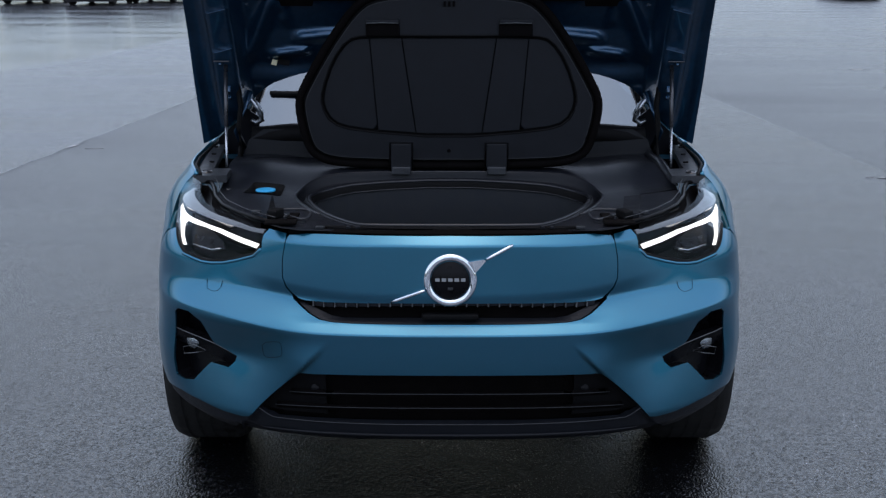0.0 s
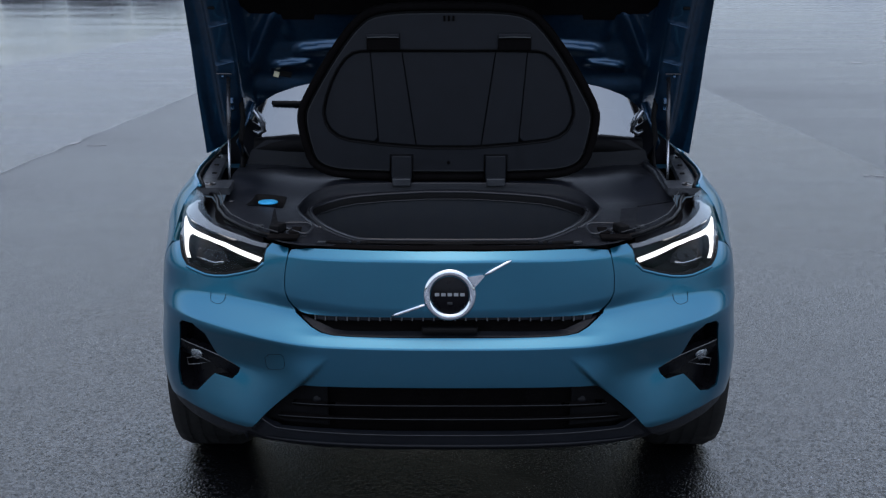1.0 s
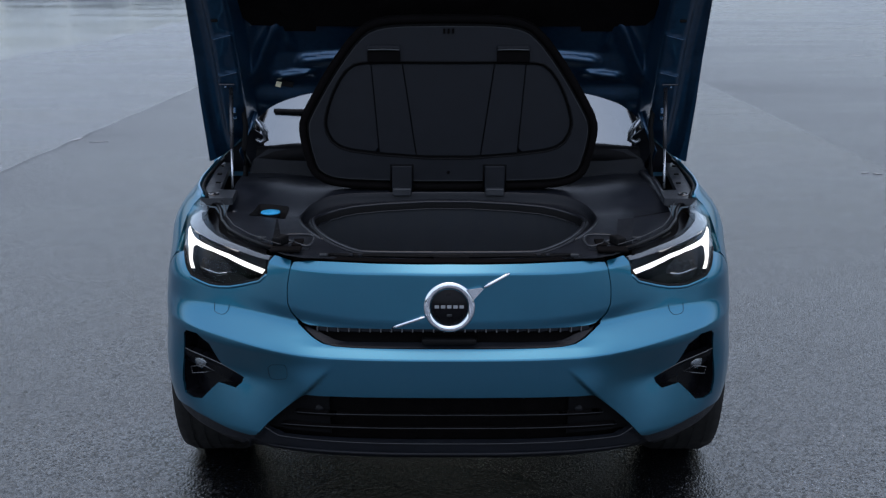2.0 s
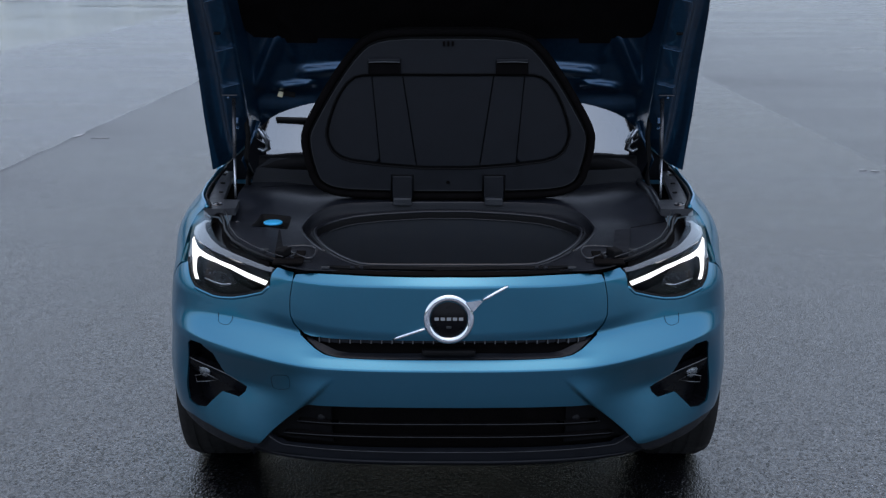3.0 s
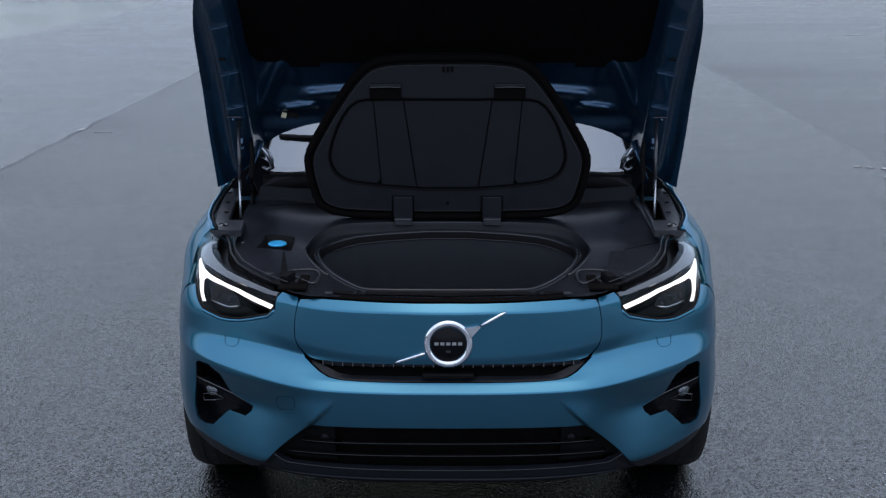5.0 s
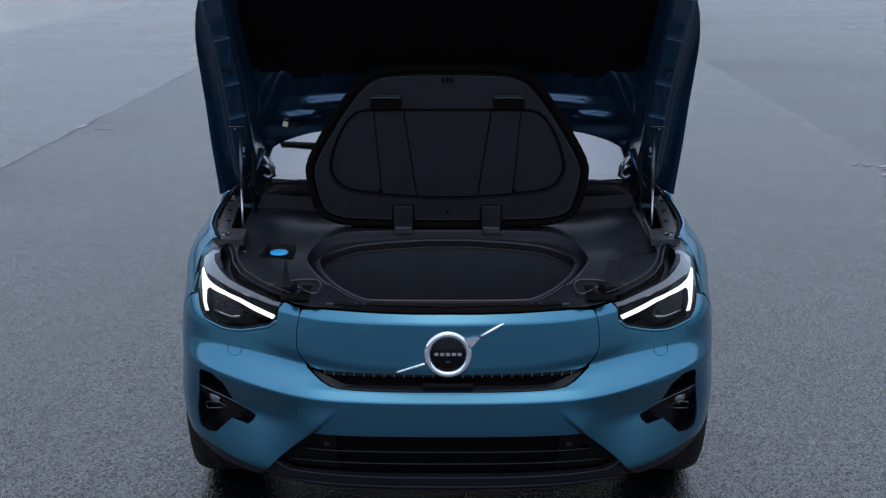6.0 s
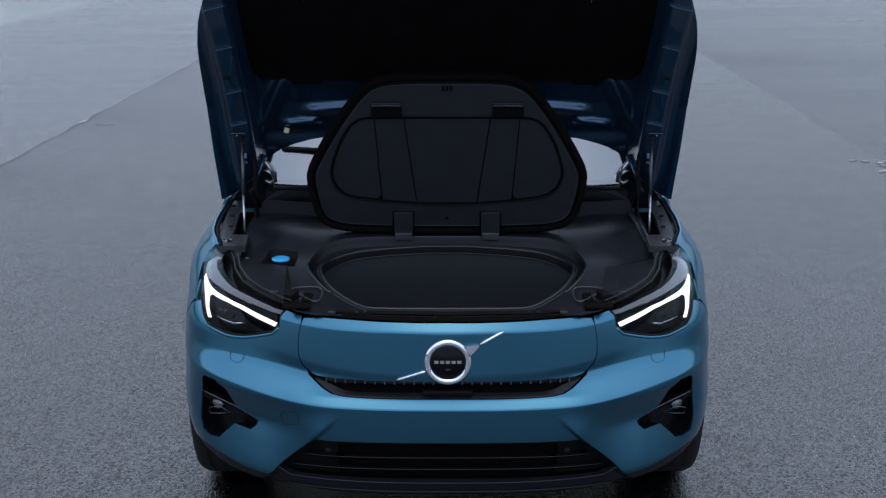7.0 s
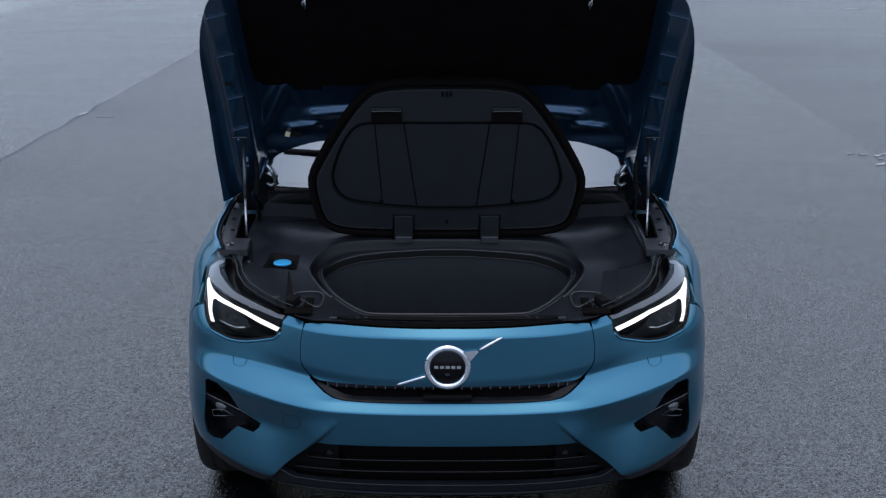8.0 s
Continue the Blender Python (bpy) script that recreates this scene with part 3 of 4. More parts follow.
# ---- wheels ----
def wheel(x, y, s):
    w = part("wheel", lathe([(0.235, -0.10), (0.31, -0.118), (0.345, -0.108), (0.357, -0.08), (0.358, 0.08), (0.345, 0.108), (0.31, 0.118), (0.235, 0.10)], 56, "X"), TYRE, car, "black road tyre on a dark alloy wheel")
    w.location = (x, y, AXLE_Z)
    part("rim", lathe([(0.0, s * 0.06), (0.05, s * 0.075), (0.06, s * 0.06), (0.19, s * 0.04), (0.215, s * 0.085), (0.24, s * 0.105), (0.236, -s * 0.10)], 40, "X"), ALLOY, w, "dark alloy rim")
    for k in range(5):
        t = 2 * math.pi * k / 5
        part("spoke", boxed((s * 0.075, 0.13 * math.cos(t), 0.13 * math.sin(t)), (0.025, 0.19, 0.055), 0.008, (math.degrees(t), 0, 0)), ALLOY, w)
    for k in range(4):
        part("tread_groove", lathe([(0.3585, -0.061 + 0.04 * k), (0.352, -0.058 + 0.04 * k), (0.3585, -0.055 + 0.04 * k)], 56, "X"), RUBBER, w)


for side in (1, -1):
    wheel(side * 0.772, AXLE_Y, side)
    wheel(side * 0.79, AXLE_Y + 2.70, side)


# ---- front trunk ----
UP = (0, 0, 1)


def deck_z(x, y):
    return 0.866 + 0.050 * smooth(0.62, 0.86, y) + 0.012 * smooth(0.45, 0.60, abs(x)) * smooth(0.3, 0.55, y)


TUB = [(0, 0.150), (0.215, 0.152), (0.26, 0.170), (0.337, 0.284), (0.393, 0.42), (0.421, 0.54), (0.415, 0.60), (0.37, 0.665), (0.28, 0.705), (0, 0.735)]
RIM = [(0, 0.135), (0.22, 0.137), (0.27, 0.157), (0.352, 0.275), (0.415, 0.41), (0.465, 0.56), (0.466, 0.64), (0.44, 0.72), (0.38, 0.77), (0.28, 0.785), (0, 0.79)]


POCKET = rounded(dense([(-0.622, 0.572), (-0.508, 0.566), (-0.510, 0.690), (-0.606, 0.692)], 0.03), 1)


def spread(loop, count):
    """Points at even steps along a closed loop, from its front middle round."""
    k = min(range(len(loop)), key=lambda i: (loop[i][1], abs(loop[i][0])))
    q = np.asarray(loop[k:] + loop[:k + 1], float)
    if q[len(q) // 4][0] < 0:
        q = q[::-1]
    d = np.concatenate([[0], np.cumsum(np.hypot(*np.diff(q, axis=0).T))])
    t = np.linspace(0, d[-1], count, endpoint=False)
    return list(zip(np.interp(t, d, q[:, 0]).tolist(), np.interp(t, d, q[:, 1]).tolist()))


def front_trunk():
    edge = [(0, 0.085), (0.40, 0.118), (0.455, 0.15), (0.49, 0.19), (0.59, 0.295), (0.655, 0.39), (0.685, 0.48), (0.70, 0.60), (0.705, 1.02), (0, 1.02)]
    d = part("trunk_deck", shell(mirrored(edge), lambda x, y: (x, y, deck_z(x, y)), UP, 0.004, 0.02, [rounded(mirrored(RIM), 2), POCKET]), DECK, car, "dark moulded plastic front trunk surround")
    loop = dense(rounded(mirrored(TUB), 1), 0.02)
    verts, faces, n = [], [], len(loop)
    rings = ((1.0, 0.0), (0.985, -0.02), (0.96, -0.10), (0.93, -0.33), (0.90, -0.36))
    for k, h in rings:
        verts += [(x * k, 0.45 + (y - 0.45) * k, deck_z(x, y) + 0.002 + h) for x, y in loop]
    for r in range(len(rings) - 1):
        faces += [(r * n + i, r * n + (i + 1) % n, (r + 1) * n + (i + 1) % n, (r + 1) * n + i) for i in range(n)]
    faces.append(tuple(reversed(range((len(rings) - 1) * n, len(rings) * n))))
    part("trunk_tub", mesh_of("tub", verts, faces), CARPET, d, "deep black lined front trunk tub")
    verts = [(x * k, 0.45 + (y - 0.45) * k, deck_z(x, y) + h) for k, h in ((0.992, 0.004), (0.984, -0.003), (0.980, -0.018)) for x, y in loop]
    faces = [(r * n + i, r * n + (i + 1) % n, (r + 1) * n + (i + 1) % n, (r + 1) * n + i) for r in range(2) for i in range(n)]
    part("tub_collar", mesh_of("collar", verts, faces), RUBBER, d, "black band inside the tub edge")
    lining = [(x * 0.968, 0.45 + (y - 0.45) * 0.979, deck_z(x, y) - 0.019) for x, y in loop]
    part("lining_edge", tube(lining, 0.002, 6, True), DECK, d)
    bead = dense(rounded(mirrored(TUB), 1), 0.02)
    part("tub_edge", tube([(x, y, deck_z(x, y) + 0.003) for x, y in bead], 0.005, 8, True), DECK, d)
    count = 140
    outer, inner = (spread(rounded(l, 2), count) for l in (mirrored(RIM), gap(mirrored(TUB), -0.006)))
    steps = ((0.0, 0.0), (0.02, 0.004), (0.06, 0.003), (0.10, -0.008), (0.15, -0.020), (0.22, -0.026), (0.36, -0.026), (0.52, -0.022), (0.68, -0.014), (0.80, -0.005), (0.88, 0.004), (0.94, 0.006), (1.0, 0.001))
    verts, faces, rows = [], [], len(steps) - 1
    for (a, b), (c, e) in zip(outer, inner):
        sink = smooth(0.26, 0.50, (b + e) / 2)
        for t, h in steps:
            x, y = a + (c - a) * t, b + (e - b) * t
            verts.append((x, y, deck_z(x, y) + 0.001 + h * (0.12 + 0.88 * sink)))
    n = rows + 1
    for i in range(count):
        j = (i + 1) % count
        faces += [(i * n + k, j * n + k, j * n + k + 1, i * n + k + 1) for k in range(rows)]
    # Duller, darker plastic than the deck, for the shade in the channel.
    part("seal_channel", mesh_of("channel", verts, faces), PLASTIC, d, "sunken moulded channel round the trunk")
    part("rim_edge", tube([(x, y, deck_z(x, y) + 0.001) for x, y in outer if y > 0.3], 0.0045, 8), DECK, d, "rounded edge of the channel")
    back = mirrored([(0, 0.0), (0.69, 0.0), (0.67, 0.06), (0.62, 0.095), (0, 0.10)])
    part("cowl_panel", shell(back, lambda x, v: (x, 1.02 + 0.10 * v, 0.916 + v), (0, -1, 0.5), 0.006, 0.03), PLASTIC, car, "black cowl panel")
    part("cowl_seal", tube([(x, 1.045 - 0.02 * math.cos(4 * x), 0.992 - 0.012 * smooth(0.5, 0.66, abs(x))) for x in np.linspace(-0.66, 0.66, 40)], 0.036, 12), RUBBER, car, "thick black cowl seal")
    return d


def trunk_lid():
    out = mirrored([(0, 1.480), (0.173, 1.478), (0.255, 1.462), (0.307, 1.422), (0.366, 1.345), (0.416, 1.267), (0.461, 1.188), (0.480, 1.148), (0.484, 1.108), (0.475, 1.048), (0.455, 0.977), (0.425, 0.945), (0.376, 0.926), (0.298, 0.918), (0, 0.912)])
    out = rounded(out, 1)
    plane = lambda d=0.0: (lambda x, z: (x, 0.797 - 0.05 * (z - 0.92) + d, z))
    face = (0, -1, 0)
    lid = part("trunk_lid", shell(out, plane(0.012), face, 0.035, 0.03), RUBBER, car, "open black padded front trunk lid")
    part("lid_seal", tube([plane(0.010)(x, z) for x, z in dense(gap(out, 0.012), 0.02)], 0.013, 8, True), FELT, lid, "black rubber seal round the lid")
    inner = gap(out, 0.034)
    pad = rounded(mirrored([(0, 1.335), (0.262, 1.337), (0.318, 1.324), (0.366, 1.257), (0.398, 1.168), (0.402, 1.118), (0.372, 1.062), (0.30, 1.038), (0, 1.014)]), 1)
    part("lid_frame", shell(inner, plane(-0.006), face, 0.012, 0.03, [pad]), PLASTIC, lid, "satin black lid frame")
    part("frame_edge", tube([plane(-0.005)(x, z) for x, z in dense(inner, 0.02)], 0.0015, 6, True), FAINT, lid)
    part("pad_groove", tube([plane(-0.004)(x, z) for x, z in dense(pad, 0.02)], 0.0035, 6, True), RUBBER, lid)
    small = gap(pad, 0.010)
    cuts = (-0.246, -0.146, 0.146, 0.246)
    for i in range(5):
        def edge_x(j, z):
            if j < 0:
                return -9.0
            if j > 3:
                return 9.0
            c = cuts[j]
            low = {0.246: 0.223, 0.146: 0.104}[abs(c)]
            return math.copysign(low + (abs(c) - low) * (z - 1.03) / 0.29, c)
        piece = clip(small, lambda z, j=i - 1: edge_x(j, z) + 0.002, lambda z, j=i: edge_x(j, z) - 0.002)
        part("pad_panel", shell(piece, plane(0.003 if i in (0, 2, 4) else -0.001), face, 0.006, 0.02), PLASTIC, lid, "smooth black padded lining panel")
    for s in (1, -1):
        part("lid_hinge", boxed((s * 0.151, 0.788, 0.957), (0.066, 0.010, 0.082), 0.004), PLASTIC, lid, "black lid hinge flap")
        part("hinge_gap", tube([(s * 0.151 + dx, 0.786, z) for dx, z in ((-0.036, 0.912), (-0.036, 1.000), (0.036, 1.000), (0.036, 0.912))], 0.003, 6), RUBBER, lid)
        part("hinge_arm", boxed((s * 0.151, 0.777, 0.913), (0.060, 0.018, 0.026), 0.004), PLATE, lid)
        part("hinge_pin", boxed((s * 0.151, 0.782, 0.916), (0.062, 0.02, 0.012), 0.004), PLASTIC, lid)
        part("lid_latch", boxed((s * 0.205, 0.762, 1.380), (0.104, 0.016, 0.012), 0.004), PLASTIC, lid, "black lid latch")
        # Black block stands in for the shade in the recess below the latch.
        part("latch_recess", boxed((s * 0.205, 0.766, 1.352), (0.104, 0.012, 0.036), 0.003), FELT, lid)
        # Grey tube painted for the highlight on the latch's edge.
        part("latch_edge_light", tube([(s * x, 0.7535, z) for x, z in ((0.156, 1.374), (0.205, 1.3755), (0.254, 1.374))], 0.0016, 6), DIM, lid, "thin grey line painted for the latch's lit edge")
    for k in (-1, 0, 1):
        part("clip_mark", boxed((k * 0.014, 0.763, 1.432), (0.007, 0.008, 0.016), 0.001), FELT, lid)
    part("lock_hole", lathe([(0.0, 0.0), (0.005, 0.0), (0.006, 0.004)], 16), FELT, lid).location = (0, 0.785, 0.975)
    return lid


def clip(loop, left, right):
    """The part of a loop in (x, z) between two slanting lines x = left(z) and x = right(z)."""
    for keep in (lambda p: p[0] - left(p[1]), lambda p: right(p[1]) - p[0]):
        out = []
        for p, q in zip(loop, loop[1:] + loop[:1]):
            a, b = keep(p), keep(q)
            if a >= 0:
                out.append(p)
            if (a >= 0) != (b >= 0):
                t = a / (a - b)
                out.append((p[0] + (q[0] - p[0]) * t, p[1] + (q[1] - p[1]) * t))
        loop = out
    return loop


front_trunk()
trunk_lid()


# ---- bonnet ----
def bonnet_edge(z):
    return table(z, (0.94, 1.168), (1.175, 1.0), (1.34, 0.90), (1.467, 0.80), (1.571, 0.70), (1.66, 0.62), (1.75, 0.55), (1.82, 0.50), (1.95, 0.41))


BONNET = [(0, 1.212), (0.30, 1.210), (0.454, 1.200), (0.529, 1.183), (0.614, 1.150), (0.681, 1.092), (0.73, 1.03), (0.79, 0.972), (0.836, 0.948), (0.850, 0.942), (0.848, 0.965),
          (0.842, 1.12), (0.837, 1.25), (0.832, 1.38), (0.825, 1.50), (0.812, 1.60), (0.788, 1.69), (0.745, 1.77), (0.69, 1.835), (0.61, 1.885), (0, 1.93)]
STEPS = (1.277, 1.405, 1.573, 1.715)


def ledge(t):
    """A slope that comes forward as t goes from 0 to 1, then falls back."""
    return smooth(-0.15, 1.0, t) * smooth(1.9, 1.0, t)


def under_bonnet(x, z):
    """The pressed inner panel: a deep middle, a stepped flange plate along each side, and raised beads above the windscreen."""
    ax = abs(x)
    y = bonnet_edge(z) + 0.095 * smooth(0.700, 0.660, ax) * smooth(1.93, 1.87, z)
    y += 0.012 * smooth(0.835, 0.800, ax) * smooth(0.755, 0.785, ax)
    flange = smooth(0.684, 0.694, ax) * smooth(0.772, 0.762, ax) * smooth(1.03, 1.08, z)
    y -= 0.014 * flange
    for k in STEPS:
        v = z - k - 0.25 * (0.73 - ax)
        y += 0.005 * flange * smooth(0.0, 0.012, v) * smooth(0.075, 0.020, v)
    y -= 0.030 * ledge((1.351 - z - 0.1 * (ax - 0.42)) / 0.032) * smooth(0.53, 0.47, ax) * smooth(0.28, 0.34, ax)
    y -= 0.024 * ledge((1.288 - z - 0.15 * (ax - 0.52)) / 0.024) * smooth(0.61, 0.56, ax) * smooth(0.43, 0.49, ax)
    y += 0.016 * math.exp(-((z - 1.225) / 0.03) ** 2 - ((ax - 0.55) / 0.13) ** 2)
    bend = ax - 0.605 + 0.55 * (z - 1.365)
    y -= 0.024 * math.exp(-(bend / 0.026) ** 2) * smooth(1.49, 1.42, z) * smooth(1.20, 1.27, z)
    y -= 0.012 * math.exp(-((ax - 0.525 - 0.2 * (z - 1.38)) / 0.016) ** 2) * smooth(1.46, 1.41, z) * smooth(1.34, 1.38, z)
    return (x, y, z)


def bonnet():
    loop = rounded(mirrored(BONNET), 1)
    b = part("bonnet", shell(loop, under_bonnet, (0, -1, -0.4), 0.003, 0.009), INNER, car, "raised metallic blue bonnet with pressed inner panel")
    part("bonnet_skin", shell(gap(loop, 0.002), lambda x, z: (x, bonnet_edge(z) + 0.014 + 0.16 * smooth(0.845, 0.70, abs(x)) * smooth(1.94, 1.86, z), z), (0, 1, 0.5), 0.002, 0.03), PAINT, b, "smooth outer skin of the bonnet")
    felt = mirrored([(0, 1.435), (0.43, 1.437), (0.435, 1.42), (0.535, 1.42), (0.54, 1.437), (0.640, 1.440), (0.665, 1.465), (0.674, 1.54), (0.676, 1.74), (0.668, 1.79), (0.64, 1.835), (0.58, 1.86), (0, 1.885)])
    part("bonnet_insulation", shell(felt, lambda x, z: (x, bonnet_edge(z) + 0.078, z), (0, -1, -0.4), 0.012, 0.03), FELT, b, "black felt insulation pad")
    for s in (1, -1):
        hook = [(s * 0.456, 0.63, 1.79), (s * 0.456, 0.60, 1.755), (s * 0.456, 0.62, 1.735), (s * 0.456, 0.645, 1.745)]
        part("latch_hook", tube(hook, 0.006, 8), CHROME, b, "bright metal latch hook")
        for z in STEPS:
            ridge = [Vector(under_bonnet(s * x, z + 0.25 * (0.73 - x))) - Vector((0, 0.001, 0)) for x in np.linspace(0.698, 0.762, 9)]
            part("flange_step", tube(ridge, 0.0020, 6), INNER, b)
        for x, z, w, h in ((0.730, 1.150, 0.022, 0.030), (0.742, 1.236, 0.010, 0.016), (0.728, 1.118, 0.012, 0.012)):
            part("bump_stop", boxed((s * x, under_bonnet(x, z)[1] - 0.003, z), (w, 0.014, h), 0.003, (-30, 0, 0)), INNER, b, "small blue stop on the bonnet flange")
        part("strut_bracket", boxed((s * 0.738, under_bonnet(0.738, 1.243)[1] - 0.004, 1.243), (0.052, 0.010, 0.004), 0.0015), ALLOY, b, "thin grey strut bracket")
        part("flange_hole", boxed((s * 0.742, under_bonnet(0.742, 1.462)[1], 1.462), (0.022, 0.012, 0.010), 0.003), RUBBER, b)
    part("warning_label", boxed((-0.580, 1.052, 1.231), (0.018, 0.003, 0.020), 0.001, (-30, 14, 0)), YELLOW, b, "small pale yellow sticker")
    part("warning_label", boxed((-0.549, 1.052, 1.232), (0.040, 0.003, 0.020), 0.001, (-30, 10, 0)), RUBBER, b, "small black sticker with plain bars")


def gas_strut(s):
    top, low = Vector((s * 0.727, 0.962, 1.238)), Vector((s * 0.706, 0.79, 0.922))
    g = part("gas_strut", tube([top, top.lerp(low, 0.62)], 0.0062, 12), ALLOY, car, "grey gas strut holding up the bonnet")
    part("piston_rod", tube([top.lerp(low, 0.60), low], 0.004, 10), STEEL, g, "bright steel piston rod")
    part("ball_joint", boxed(top, (0.016, 0.016, 0.016), 0.005), DIM, g)


def side_bracket(s):
    loop = [(s * x, y) for x, y in ((0.680, 0.630), (0.782, 0.630), (0.795, 0.76), (0.801, 1.04), (0.798, 1.15), (0.765, 1.15), (0.760, 1.05), (0.743, 0.768), (0.688, 0.762))]
    b = part("side_bracket", shell(loop, lambda x, y: (x, y, 0.922 + 0.02 * smooth(0.75, 1.1, y)), UP, 0.022, 0.02), PLATE, car, "black plastic cover along the fender")
    part("bolt", lathe([(0.0, 0.004), (0.007, 0.004), (0.009, 0.0), (0.014, 0.0), (0.015, 0.004), (0.018, 0.0)], 24, "Z"), GLOSS, b).location = (s * 0.749, 0.690, 0.9225)
    trough = [(s * x, y) for x, y in ((0.48, 0.17), (0.58, 0.28), (0.66, 0.39), (0.70, 0.50), (0.73, 0.66), (0.79, 0.66), (0.80, 0.55), (0.72, 0.38), (0.60, 0.23), (0.50, 0.16))]
    part("lamp_trough", shell(trough, lambda x, y: (x, y, 0.69), UP, 0.004, 0.04), RUBBER, car)
    inner = [(0.515, 0.208), (0.545, 0.240), (0.600, 0.305), (0.660, 0.410), (0.698, 0.525), (0.735, 0.625), (0.790, 0.650)]
    outer = [(0.535, 0.220), (0.585, 0.255), (0.650, 0.325), (0.708, 0.405), (0.742, 0.480), (0.765, 0.550), (0.800, 0.615)]
    verts = [(s * x, y, 0.862 + 0.03 * smooth(0.2, 0.65, y)) for x, y in inner]
    verts += [(s * (a + c) / 2, (b + e) / 2, 0.76 + 0.05 * smooth(0.2, 0.65, b)) for (a, b), (c, e) in zip(inner, outer)]
    verts += [(s * x, y, 0.79 + 0.07 * smooth(0.2, 0.6, y)) for x, y in outer]
    faces = [(r * 7 + i, r * 7 + i + 1, r * 7 + i + 8, r * 7 + i + 7) for r in range(2) for i in range(6)]
    # Black sheet across the gap, standing in for its shade.
    part("lamp_gap_shade", mesh_of("cavity", verts, faces), FELT, car, "black sheet put in for the shade between headlamp and trunk surround")
    pit = [(s * x, y) for x, y in ((0.690, 0.765), (0.762, 0.765), (0.790, 1.06), (0.80, 1.20), (0.690, 1.20))]
    # Black plate over the open well, painted for the shade inside it.
    part("strut_foot_shade", shell(pit, lambda x, y: (x, y, 0.885), UP, 0.006, 0.04), FELT, car, "black plate put in for the shade round the strut foot")
    for y in (0.83, 0.94, 1.05):
        part("cover_clip", boxed((s * (0.760 + 0.12 * (y - 0.83)), y, 0.930 + 0.02 * smooth(0.75, 1.1, y)), (0.016, 0.008, 0.006), 0.002, (0, 0, s * 20)), RUBBER, b)
    rail = [(0.485, 0.180), (0.53, 0.228), (0.59, 0.297), (0.645, 0.372), (0.682, 0.46), (0.702, 0.55), (0.725, 0.625), (0.775, 0.655)]
    part("lamp_rail", tube([(s * x, y, 0.872 + 0.03 * smooth(0.2, 0.65, y)) for x, y in rail], 0.0065, 10), LAMP_DARK, car, "black rail behind the headlamp")
    # Paler line painted for the highlight along the rail.
    part("rail_edge_light", tube([(s * (x - 0.012), y + 0.004, 0.884 + 0.03 * smooth(0.2, 0.65, y)) for x, y in rail[:-1]], 0.0016, 6), FAINT, car)
    fence = [nose(s * u, table(u, (66, 0.928), (68.5, 0.933), (75, 0.938), (90, 0.943), (107, 0.950), (116, 0.952))) for u in np.linspace(66, 115, 40)]
    part("fender_top", tube([p - Vector((s * 0.006, 0, 0.003)) for p in fence], 0.007, 10), PAINT, car, "rolled upper edge of the fender")
    part("fender_seal", tube([p - Vector((s * 0.018, 0, 0.006)) for p in fence], 0.006, 8), RUBBER, car)


